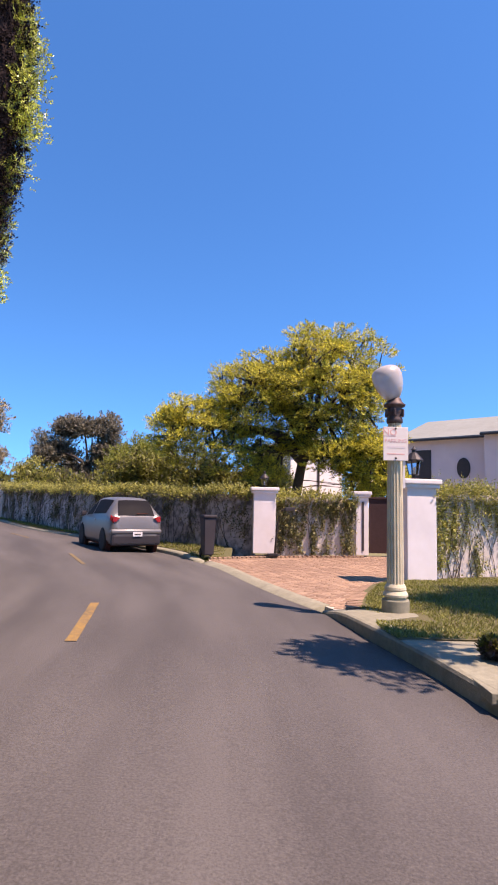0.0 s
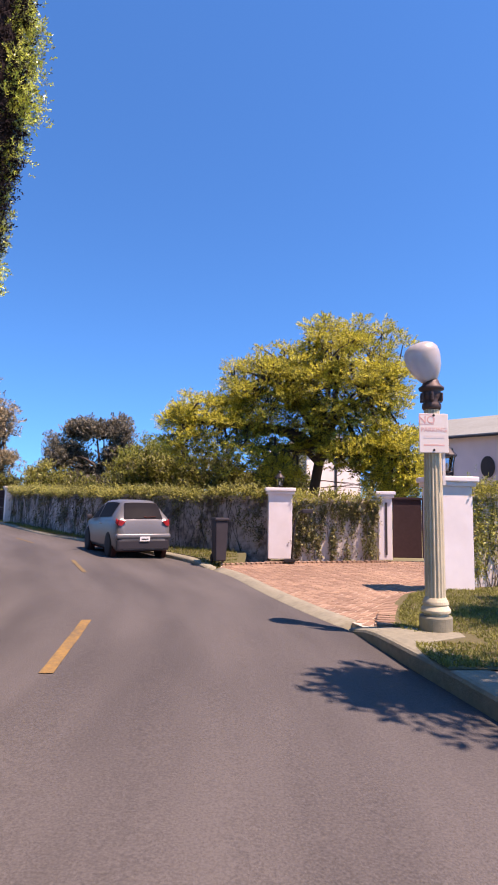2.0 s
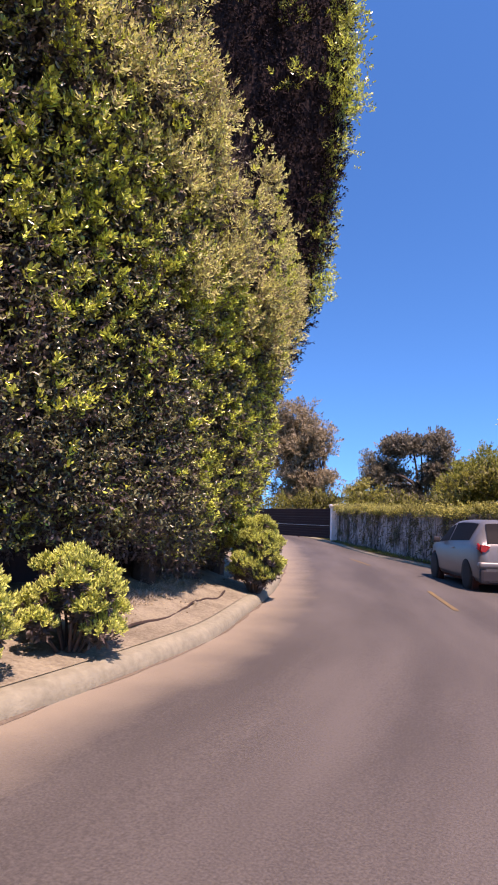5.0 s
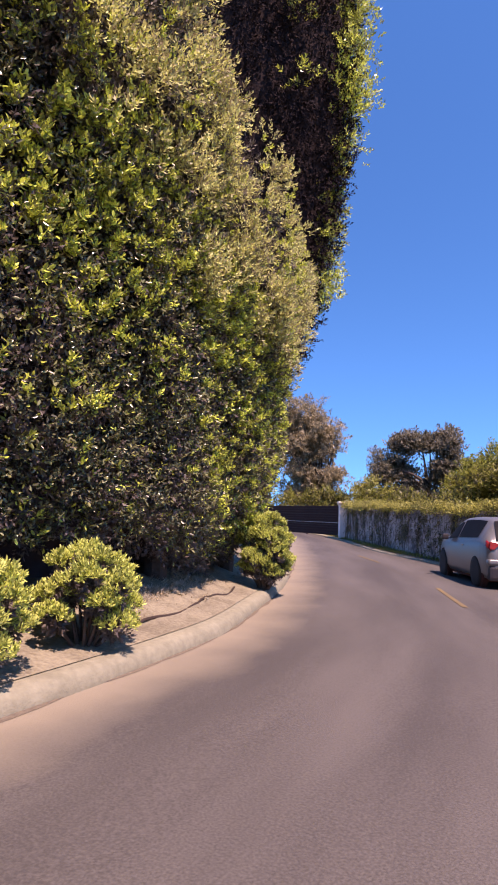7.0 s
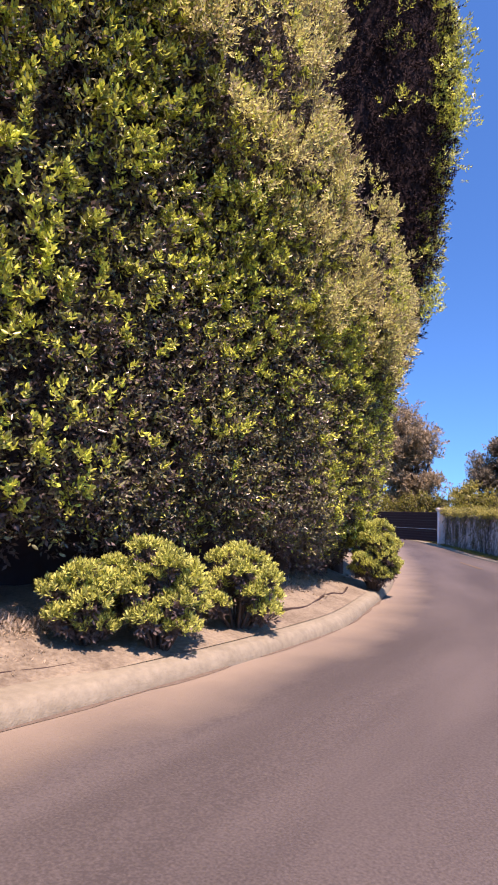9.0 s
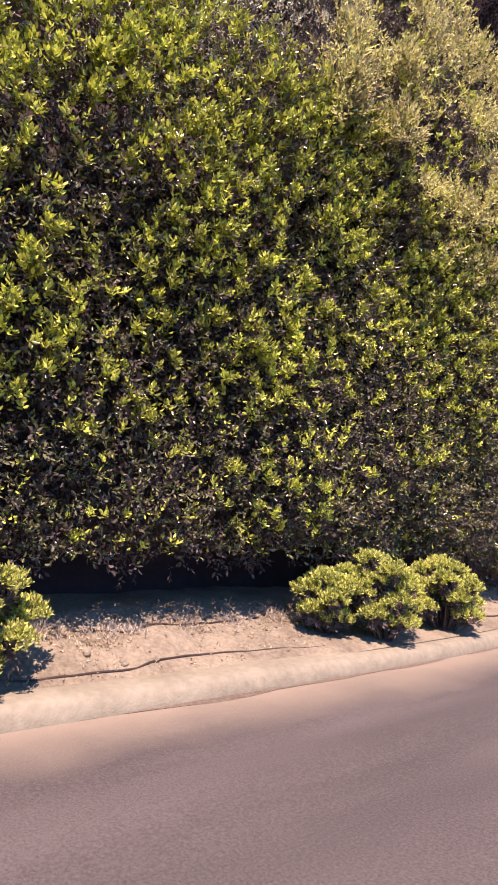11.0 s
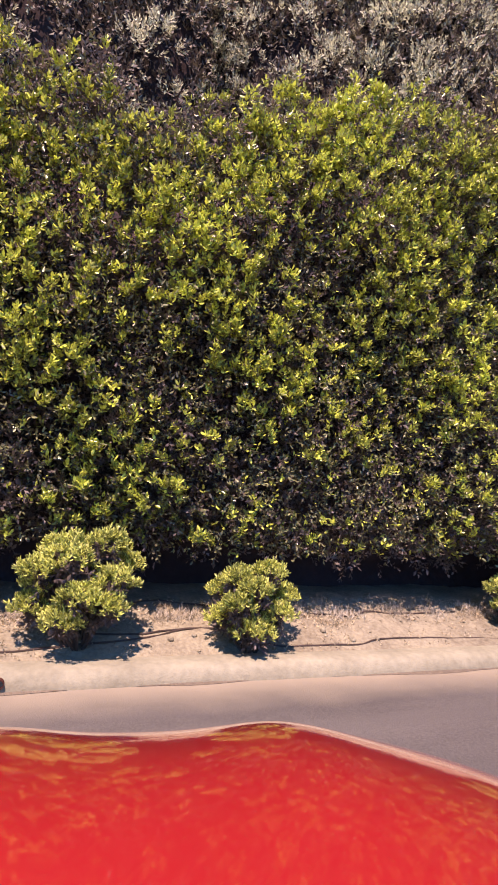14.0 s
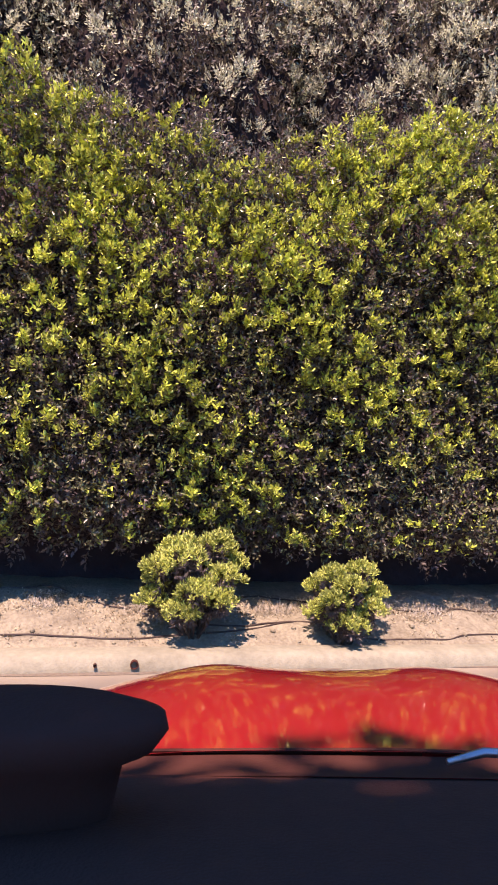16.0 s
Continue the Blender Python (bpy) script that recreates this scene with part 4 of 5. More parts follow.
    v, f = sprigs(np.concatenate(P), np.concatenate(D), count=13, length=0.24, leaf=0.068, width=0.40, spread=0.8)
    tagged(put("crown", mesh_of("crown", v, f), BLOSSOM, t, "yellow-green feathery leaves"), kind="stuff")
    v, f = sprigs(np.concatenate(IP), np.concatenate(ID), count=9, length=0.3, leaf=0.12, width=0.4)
    tagged(put("inner_foliage", mesh_of("inner_foliage", v, f), SHADELEAF, t, "inner leaves with the crown's shade put into their green"), kind="stuff")
    return t


spreading_tree((1.45, 20.7, 0.0), (2.05, 20.45, 3.7),
               [((2.60, 20.3, 5.25), (2.30, 2.1, 2.5), 9, 190), ((0.1, 20.1, 5.2), (1.5, 1.5, 1.5), 5, 66), ((-1.75, 20.2, 3.85), (1.75, 1.4, 1.5), 4, 84),
                ((4.10, 19.7, 2.85), (1.0, 1.1, 1.3), 3, 62), ((2.9, 19.5, 3.05), (1.0, 0.9, 0.55), 2, 26), ((0.1, 20.4, 3.0), (1.2, 1.0, 0.9), 2, 26)],
               "spreading tree in yellow-green leaf behind the wall")

# darker tree left of it, and the ones beyond the wall
def mass(c, r, k, q0, q1, flat=0.7):
    out = []
    for _ in range(k):
        d = rng.normal(size=3)
        d /= np.linalg.norm(d)
        q = rng.uniform(q0, q1)
        out.append((tuple(np.array(c) + d * np.array(r) * rng.uniform(0.35, 1.0)), (q, q, q * flat)))
    return out


tree("tree", (-3.6, 25, 0.1), (-3.4, 25, 2.5), 0.16, mass((-4.6, 25, 2.75), (2.3, 1.6, 1.1), 26, 0.45, 0.8), "bright mid-green leaves", "bushy green tree behind the ivy wall", material=MIDGREEN, clumps=30, per=7, leaf=0.12, length=0.26)
tree("tree", (-13.2, 46, 0.4), (-13.0, 46, 4.0), 0.3, mass((-16.2, 46, 5.0), (1.2, 1.2, 1.7), 14, 0.4, 0.8) + mass((-14.0, 46, 7.0), (2.3, 1.2, 0.7), 24, 0.4, 0.75) + mass((-11.6, 46, 7.1), (1.0, 1.2, 0.9), 12, 0.4, 0.75) + mass((-11.2, 46, 5.0), (1.0, 1.2, 1.6), 16, 0.4, 0.75) + mass((-13.8, 46, 3.0), (3.2, 1.2, 0.7), 14, 0.5, 0.8) + mass((-14.6, 46, 5.0), (1.2, 1.2, 1.2), 12, 0.35, 0.6) + mass((-12.6, 46, 4.4), (0.9, 1.2, 0.9), 8, 0.35, 0.6), "dusky olive leaves", "tall airy olive-dark tree in the distance", material=OLIVE, limbs=0.12, clumps=24, per=7, leaf=0.24, length=0.45)
tree("tree", (-8.4, 44, 0.4), (-8.2, 44, 3.0), 0.22, mass((-8.4, 44, 4.2), (2.3, 1.6, 1.9), 20, 0.7, 1.1), "green leaves", "rounded green tree in the distance", material=MIDGREEN, clumps=14, per=7, leaf=0.22, length=0.42)
tree("tree", (-19.3, 40.5, 0.5), (-19.2, 40.5, 4.5), 0.3, mass((-20.6, 40.5, 7.1), (3.1, 1.9, 2.9), 76, 0.5, 1.0) + mass((-19.6, 40.2, 3.6), (2.3, 1.5, 1.5), 24, 0.6, 1.1), "brownish green leaves", "tall brownish tree behind the slatted gate", material=leaf_mat("brownish_leaf", (0.38, 0.325, 0.20), (0.18, 0.15, 0.095)), clumps=16, per=7, leaf=0.2, length=0.4)
tree("tree", (-16.0, 44, 0.5), (-16.0, 44, 2.5), 0.18, mass((-16.2, 44, 3.4), (1.8, 1.4, 1.4), 14, 0.6, 1.0), "yellowish leaves", "low yellowish tree beyond the wall", material=IVY, clumps=14, per=7, leaf=0.2, length=0.38)

# thickets wear the leaf colour that has crown shade put in
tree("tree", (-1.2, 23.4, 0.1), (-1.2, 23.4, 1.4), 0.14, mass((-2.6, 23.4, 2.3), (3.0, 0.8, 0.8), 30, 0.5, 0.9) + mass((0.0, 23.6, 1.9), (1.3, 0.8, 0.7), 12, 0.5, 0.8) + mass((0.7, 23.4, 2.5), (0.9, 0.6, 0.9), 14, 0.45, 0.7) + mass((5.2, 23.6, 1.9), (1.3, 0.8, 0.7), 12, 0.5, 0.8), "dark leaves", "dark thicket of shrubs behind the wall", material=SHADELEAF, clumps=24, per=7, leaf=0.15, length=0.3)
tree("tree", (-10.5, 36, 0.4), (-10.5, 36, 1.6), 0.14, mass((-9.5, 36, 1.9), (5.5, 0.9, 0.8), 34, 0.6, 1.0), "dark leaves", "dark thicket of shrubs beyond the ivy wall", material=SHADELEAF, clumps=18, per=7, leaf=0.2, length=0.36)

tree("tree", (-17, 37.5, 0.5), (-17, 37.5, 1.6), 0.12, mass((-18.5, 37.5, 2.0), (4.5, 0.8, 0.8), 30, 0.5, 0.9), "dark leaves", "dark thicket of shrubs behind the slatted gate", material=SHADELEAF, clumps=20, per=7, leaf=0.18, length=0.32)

# tall trees that rise behind and over the hedge
def lumps(P, d, leaf, size=(0.12, 0.34), shoots=15):
    """Rounded tufts of fine foliage at the places P that face along d: short shoots over each tuft's outer half."""
    N = len(P)
    r = rng.uniform(*size, (N, 1, 1))
    w = norm(rng.normal(size=(N, shoots, 3)) * 0.75 + d[:, None] * 0.7 + np.array([0, 0, 0.45]))
    Q = P[:, None] + w * r * rng.uniform(0.55, 1.0, (N, shoots, 1))
    return sprigs(Q.reshape(-1, 3), (w + np.array([0, 0, 0.5])).reshape(-1, 3), count=9, length=0.13, leaf=leaf, width=0.42, spread=0.7, lit=0.8)


def column(base, c, r, n, mt, words, label, leaf=0.06, core=0.80, big=(0.14, 0.30), width=0.3, plumes=False, gaps=0.0, edge=None):
    """A tall tree: its crown is a shell of clumps or upright plumes round a twig mass coloured as shade; gaps bare
    parts of it, edge keeps leaves on the lit flank only.
    """
    t = thing("tree", pose(*base), label, "tree")
    b0 = np.array(base)
    d = norm(rng.normal(size=(n, 3)))
    P = np.array(c) - b0 + d * np.array(r) * (1 + 0.09 * np.sin(d[:, :1] * 9 + d[:, 2:] * 7) + 0.07 * np.sin(d[:, 1:2] * 13 + d[:, 2:] * 17)) * rng.uniform(0.86, 1.02, (n, 1))
    ok = P[:, 2] < 14.5
    if gaps:
        ok &= np.array([noise.noise(tuple(q * 1.9)) + 0.5 * noise.noise(tuple(q * 4.1)) for q in P]) > gaps - 0.45
    # shade on the tree's face put in as dark twigs, leaves at its lit rim
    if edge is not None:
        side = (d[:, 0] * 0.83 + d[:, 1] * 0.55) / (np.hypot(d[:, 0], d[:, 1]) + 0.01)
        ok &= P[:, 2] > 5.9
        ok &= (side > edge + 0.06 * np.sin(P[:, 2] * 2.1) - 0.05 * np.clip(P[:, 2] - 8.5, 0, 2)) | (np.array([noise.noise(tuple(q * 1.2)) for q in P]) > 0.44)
    P, d = P[ok], d[ok]
    if plumes:
        v, f = lumps(P, d, leaf)
    else:
        v, f = clump_cloud(P, rng.uniform(*big, len(P)), 9, 0.20, leaf, count=9, width=width)
    tagged(put("crown", mesh_of("crown", v, f), mt, t, words), kind="stuff")
    # solid core; its near-black colour stands in for shade between the tufts
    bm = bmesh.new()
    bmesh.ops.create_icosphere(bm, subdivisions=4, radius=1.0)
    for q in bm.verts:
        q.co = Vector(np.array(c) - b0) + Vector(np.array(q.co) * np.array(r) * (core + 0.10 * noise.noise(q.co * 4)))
    put("twig_mass", bm, CROWNSHADETWIG, t, "dark inner mass, shade put into its twig colour")
    # inner growth that carries the crown's shade in its colour
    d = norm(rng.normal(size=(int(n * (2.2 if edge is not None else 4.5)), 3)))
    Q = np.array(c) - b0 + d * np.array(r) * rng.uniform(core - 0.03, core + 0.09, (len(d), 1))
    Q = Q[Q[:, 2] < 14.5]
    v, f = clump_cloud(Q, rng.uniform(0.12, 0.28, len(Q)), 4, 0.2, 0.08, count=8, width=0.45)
    tagged(put("inner_foliage", mesh_of("inner_foliage", v, f), CROWNSHADELEAF if edge is None else CROWNSHADETWIG, t, "inner leaves and twigs, crown shade put into their colour"), kind="stuff")
    h = c[2] - base[2]
    put("trunk", tube([(0, 0, -0.2), (0.05, 0, h * 0.4), (0, 0.05, h)], [0.2, 0.16, 0.12], 9), BARK, t)
    return t


def dusty_top(y):
    """The height of the dusty trees' outline above the hedge, by place along the road."""
    return np.interp(y, [3.6, 4.6, 5.6, 6.6, 7.5, 7.8, 8.6, 9.8, 11.0, 11.7, 12.2, 13.0], [6.4, 7.4, 9.6, 9.2, 8.2, 7.0, 6.4, 5.9, 5.5, 5.9, 6.6, 6.2])


def dusty_tree(y0, y1, n, label):
    """A tree grown into the hedge: its sheared face of dusty tufts goes on above the green leaves, round a twig mass
    coloured as its inner shade.
    """
    s0, s1 = np.interp([y0, y1], FACE[:, 1], FS)
    ym = (y0 + y1) / 2
    xm = float(np.interp(ym, FACE[:, 1], FACE[:, 0])) - 1.0
    t = thing("tree", pose(xm, ym, 0.35), label, "tree")
    b0 = np.array([xm, ym, 0.35])
    s = rng.uniform(s0, s1, n)
    yy = np.interp(s, FS, FACE[:, 1])
    lo = hedge_top(s) - 0.55
    zz = lo + (dusty_top(yy) + 0.22 * np.sin(s * 5.3) - lo) * rng.uniform(0, 1, n) ** 0.9
    full = np.array([0.8 * noise.noise((a * 2.6, b * 2.2, 14.0)) + 0.6 * noise.noise((a * 6.5, b * 6.0, 3.0)) for a, b in zip(s, zz)])
    ok = full + 0.2 * rng.uniform(-1, 1, n) > 0.33
    s, zz, full = s[ok], zz[ok], full[ok]
    over = np.clip(zz - 5.5, 0, 5)
    C, nr = on_face(s, zz, 0.20 - 0.32 * np.clip(full, -0.4, 0.7) + 0.10 * over + rng.uniform(0, 0.12, len(s)))
    v, f = lumps(C - b0, nr, 0.054, shoots=13)
    tagged(put("crown", mesh_of("crown", v, f), GREYLEAF, t, "pale dusty yellow-green leaves"), kind="stuff")
    # inner tufts coloured as the shade in the gaps
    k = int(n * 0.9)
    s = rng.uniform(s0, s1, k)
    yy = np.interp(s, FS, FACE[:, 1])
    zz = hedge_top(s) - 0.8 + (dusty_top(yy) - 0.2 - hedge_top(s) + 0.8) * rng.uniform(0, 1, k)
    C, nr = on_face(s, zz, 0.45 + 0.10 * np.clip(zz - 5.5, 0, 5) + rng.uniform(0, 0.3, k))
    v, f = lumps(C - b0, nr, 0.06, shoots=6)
    tagged(put("inner_foliage", mesh_of("inner_foliage", v, f), CROWNSHADELEAF, t, "inner leaves and twigs, crown shade put into their colour"), kind="stuff")
    # solid backing; shade between the dusty tufts put into its dark colour
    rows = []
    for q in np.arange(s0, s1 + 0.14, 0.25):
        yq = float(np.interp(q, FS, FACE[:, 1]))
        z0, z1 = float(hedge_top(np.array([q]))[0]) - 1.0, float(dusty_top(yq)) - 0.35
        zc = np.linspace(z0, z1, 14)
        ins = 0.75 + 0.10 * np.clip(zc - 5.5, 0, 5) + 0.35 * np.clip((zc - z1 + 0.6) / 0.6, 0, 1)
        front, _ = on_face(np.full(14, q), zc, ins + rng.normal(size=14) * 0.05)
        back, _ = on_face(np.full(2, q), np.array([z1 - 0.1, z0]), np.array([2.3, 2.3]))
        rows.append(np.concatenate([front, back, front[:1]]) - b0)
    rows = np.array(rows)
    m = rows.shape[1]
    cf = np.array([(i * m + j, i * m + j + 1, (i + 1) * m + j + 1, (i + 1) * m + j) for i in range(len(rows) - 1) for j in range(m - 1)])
    put("twig_mass", mesh_of("twig_mass", rows.reshape(-1, 3), cf), CROWNSHADETWIG, t, "dark inner mass, shade put into its twig colour")
    put("trunk", tube([(0, 0, -0.2), (0.06, -0.05, 2.0), (-0.05, 0.05, 4.4)], [0.17, 0.14, 0.10], 9), BARK, t)
    return t


dusty_tree(3.8, 7.6, 1850, "tall dusty tree rising out of the hedge")
dusty_tree(7.3, 10.0, 950, "dusty yellowish tree sheared flush with the hedge")
dusty_tree(9.8, 13.0, 800, "dusty tree at the hedge's far corner")
column((-7.5, 3.9, 0.4), (-6.95, 3.9, 7.0), (1.55, 1.7, 4.2), 950, SILVERLEAF, "pale grey-green tufts", "tall dusty tree behind the hedge", 0.055, 0.84, plumes=True, gaps=-0.05)
column((-8.2, 7.6, 0.4), (-7.7, 7.0, 7.4), (1.5, 2.4, 5.0), 480, SILVERLEAF, "pale grey-green tufts", "tall silvery tree behind the dusty ones", 0.055, 0.84, plumes=True, gaps=0.10)
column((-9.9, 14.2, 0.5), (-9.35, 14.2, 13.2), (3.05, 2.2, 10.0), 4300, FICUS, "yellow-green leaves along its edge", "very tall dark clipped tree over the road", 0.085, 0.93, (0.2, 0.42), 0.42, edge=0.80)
column((-8.2, 2.6, 0.4), (-7.9, 2.6, 7.2), (1.9, 2.4, 4.4), 950, SILVERLEAF, "dusty grey-green tufts", "tall dusty tree behind the hedge", 0.055, 0.84, plumes=True, gaps=0.14)
column((-8.4, -1.0, 0.4), (-8.0, -1.0, 7.2), (1.9, 2.6, 4.2), 760, SILVERLEAF, "sparse grey-green leaves", "dark tree behind the hedge", 0.055, 0.84, plumes=True, gaps=0.24)
column((-8.2, -4.6, 0.4), (-7.8, -4.6, 7.2), (1.9, 2.4, 4.2), 760, SILVERLEAF, "dusty grey-green tufts", "tall dusty tree behind the hedge", 0.055, 0.84, plumes=True, gaps=0.14)

# tree out of view whose shade lies on the lawn
tree("tree", (9.8, 4.2, 0.1), (9.2, 4.8, 5.0), 0.2, mass((8.3, 5.6, 8.0), (1.45, 1.3, 0.6), 60, 0.55, 0.85) + mass((3.85, 4.15, 5.2), (0.45, 0.3, 0.4), 6, 0.28, 0.42), "green leaves", "garden tree that shades the lawn", material=MIDGREEN, clumps=64, per=7, leaf=0.16, length=0.3)


# unseen crown added to shade the car's dash, in place of its roof
tree("tree", (5.2, -3.4, 0.1), (5.0, -3.2, 3.4), 0.18, mass((3.08, -2.62, 5.2), (0.56, 1.10, 0.3), 120, 0.28, 0.42), "green leaves", "unseen tree added to shade the red car's dashboard", material=MIDGREEN, clumps=95, per=7, leaf=0.14, length=0.28)

# ---- shrubs on the dirt bank ----
def shrub(x, y, w, h, n, seed, lumps=5, label="small rounded shrub in fresh yellow-green leaf on bare dirt", leaf=0.040, material=None):
    z = bank_z(x, y) - 0.02 if x < 0 else 0.055
    t = thing("shrub", pose(x, y, z), label, "shrub", "shrubs on the bank")
    r = np.random.default_rng(seed)
    cs, rs = [], []
    for k in range(lumps):
        f = (k + 0.5) / lumps
        a = k * 2.4 + r.uniform(-0.5, 0.5)
        q = r.uniform(0.15, 0.23) * w
        reach = w / 2 * math.sqrt(max(0.15, 1 - ((f - 0.35) / 0.80) ** 2)) * r.uniform(0.75, 1.15) - q * 0.55
        cs.append((math.cos(a) * reach, math.sin(a) * reach, h * 0.20 + f * (h * 0.80 - q * 0.75)))
        rs.append((q, q, q * 0.8))
    P, D, I = [], [], []
    for c, q in zip(cs, rs):
        k = int(0.95 * n) // len(cs)
        d = norm(rng.normal(size=(k, 3)) + np.array([0, 0, 0.55]))
        d = d[d[:, 2] > -0.05]
        P.append(np.array(c) + d * np.array(q) * rng.uniform(0.72, 1.0, (len(d), 1)) * (1 + 0.12 * np.sin(d[:, :1] * 11) * np.sin(d[:, 1:2] * 13)))
        D.append(d * 0.8 + np.array([0, 0, 0.75]))
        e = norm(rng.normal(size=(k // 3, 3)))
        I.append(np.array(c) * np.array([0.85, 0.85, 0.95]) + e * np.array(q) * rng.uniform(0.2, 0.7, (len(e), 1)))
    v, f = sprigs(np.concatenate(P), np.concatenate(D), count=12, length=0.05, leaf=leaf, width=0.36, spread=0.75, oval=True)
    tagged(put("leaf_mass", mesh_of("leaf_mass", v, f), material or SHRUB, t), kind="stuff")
    # shade inside the shrub put in with purple-brown leaves
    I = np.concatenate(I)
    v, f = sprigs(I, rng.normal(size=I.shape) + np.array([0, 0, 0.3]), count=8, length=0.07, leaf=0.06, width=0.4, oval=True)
    tagged(put("inner_foliage", mesh_of("inner_foliage", v, f), GAPSHADELEAF, t, "inner leaves with shade put into their colour"), kind="stuff")
    bm = bmesh.new()
    for c, q in zip(cs, rs):
        a = Vector((c[0] * 0.2, c[1] * 0.2, -0.02))
        tube([a, a.lerp(Vector(c), 0.5) + Vector((0.02, 0, 0)), c], [0.016, 0.012, 0.006], 6, bm)
    tagged(put("stem_tangle", bm, BARK, t), kind="stuff")
    return t


shrub(-4.98, -0.55, 0.98, 0.96, 2300, 3, 17)
shrub(-4.90, 0.95, 0.84, 0.80, 1700, 8, 12)
shrub(-5.28, 4.42, 0.68, 0.70, 1500, 12, 12)
shrub(-4.97, 4.92, 0.72, 0.92, 1800, 15, 16)
shrub(-5.16, 6.13, 0.80, 0.84, 1900, 21, 15)
shrub(-6.17, 10.75, 0.76, 1.20, 8600, 29, 48, "dense taller shrub leaning over the kerb's end", 0.034)

# weed standing in shade, which its dark leaf colour carries
shrub(2.12, 4.96, 0.26, 0.15, 300, 41, 5, "small dark weed at the footpath's edge, shade put into its leaves", material=SHADELEAF)

# dry leaves and straw on the dirt, thickest along the hedge's foot
n = 9000
yy = rng.uniform(-6, 10.2, n)
off = np.where(rng.uniform(0, 1, n) < 0.6, rng.normal(size=n) * 0.10 + 1.02 + 0.10 * np.sin(yy * 2.3) + 0.08 * np.sin(yy * 5.9), rng.uniform(0.42, 1.3, n))
patch = np.array([noise.noise((y * 1.4, o * 2.2, 7.0)) for y, o in zip(yy, off)])
ok = (patch + 0.35 * rng.uniform(-1, 1, n) > -0.02) & (off > 0.40)
yy, off = yy[ok], off[ok]
xx = np.interp(yy, bl[:, 1], bl[:, 0]) - off
P = np.array([(x, y, bank_z(x, y) - 0.004) for x, y in zip(xx, yy)])
D = rng.normal(size=P.shape) * np.array([1, 1, 0.2]) + np.array([0, 0, 0.18])
lv, lf = sprigs(P, D, count=4, length=0.045, leaf=0.036, width=0.30, spread=0.8, lit=0.8, rough=0.7)
tagged(put("leaf_litter", mesh_of("leaf_litter", lv, lf), LITTER), "dry leaves and straw scattered over the bare dirt", "leaf litter", kind="stuff")

# drip hoses on the dirt
def hose(points, label, r=0.0085):
    pts = smooth_line(points, 0.12)
    bm = tube([(x, y, bank_z(x, y) + r) for x, y in pts], r, 6)
    tagged(put("drip_hose", bm, HOSE), label, "hose", "irrigation hoses")


hose([(-4.90, -6), (-4.92, -2.3), (-4.87, -1.35), (-4.93, -0.83), (-5.01, -0.12), (-5.20, 0.55), (-4.99, 1.2), (-4.95, 2.05), (-5.04, 2.8), (-4.97, 4.2), (-5.05, 4.9)], "thin dark drip hose lying along the bank")
hose([(-5.13, -0.5), (-5.12, -0.1), (-5.19, 0.30), (-5.21, 0.6)], "short loose end of dark drip hose on the bank")
hose([(-5.6, -6), (-5.74, -2.5), (-5.92, -2.1), (-5.57, -1.6), (-5.41, -1.2), (-5.55, -0.5), (-5.70, 0.1), (-5.68, 0.5), (-5.59, 0.78), (-5.58, 1.5), (-5.49, 2.0), (-5.47, 2.75), (-5.56, 3.65), (-5.62, 4.5), (-5.55, 5.3)], "thin dark drip hose higher up the bank")
hose([(-5.3, 6.5), (-5.35, 6.85), (-5.41, 7.25), (-5.46, 7.74), (-5.62, 8.14), (-5.95, 8.95), (-6.04, 9.28), (-6.0, 9.45), (-6.3, 10.1)], "dark drip hose winding near the end of the bank", 0.016)

# clods and straw on the bank
STRAW = leaf_mat("bleached_straw", (0.52, 0.48, 0.39), (0.34, 0.30, 0.23), rough=0.9, through_light=0.2)
vs, fs, k = [], [], 0
for _ in range(700):
    i = rng.integers(0, len(bl))
    x, y = bl[i] + bn[i] * rng.uniform(-1.25, -0.4)
    r = 0.008 + 0.03 * rng.uniform() ** 3
    tmp = bmesh.new()
    bmesh.ops.create_icosphere(tmp, subdivisions=1, radius=r)
    q = np.array([w.co[:] for w in tmp.verts]) * np.array([1, rng.uniform(0.7, 1.3), 0.7]) * rng.uniform(0.8, 1.2, (12, 1)) + np.array([x, y, bank_z(x, y) + r * 0.3])
    fs.append(np.array([[w.index for w in p.verts] for p in tmp.faces]) + k)
    vs.append(q)
    k += 12
    tmp.free()
tagged(put("clods", mesh_of("clods", np.concatenate(vs), np.concatenate(fs)), DIRT), "clods and pebbles on the dirt bank", "clods", kind="stuff")
# pale tufts of dead grass where the hedge's shade begins
pts = []
for cy in np.arange(-2.0, 10.5, 0.37):
    if noise.noise((cy * 1.7, 3.3, 0)) < -0.05:
        continue
    i = int(np.argmin(np.abs(bl[:, 1] - cy)))
    for _ in range(70):
        p = bl[i] + bn[i] * (-0.98 + rng.normal() * 0.06) + np.array([0, rng.normal() * 0.10])
        pts.append((p[0], p[1], bank_z(*p)))
P = np.array(pts)
v, f = sprigs(P, np.array([0, 0, 1.0]) + rng.normal(size=P.shape) * 0.5, count=3, length=0.02, leaf=0.07, width=0.10, spread=0.5)
tagged(put("dead_grass", mesh_of("dead_grass", v, f), STRAW), "pale tufts of dead grass on the bank", "dead grass", kind="stuff")

# drain stubs in the kerb
for (y, r, words) in ((-1.10, 0.035, "black drain pipe end set in the kerb"), (-1.42, 0.014, "thin dark pipe end set in the kerb")):
    x = float(np.interp(y, LEFT[:, 1], LEFT[:, 0]))
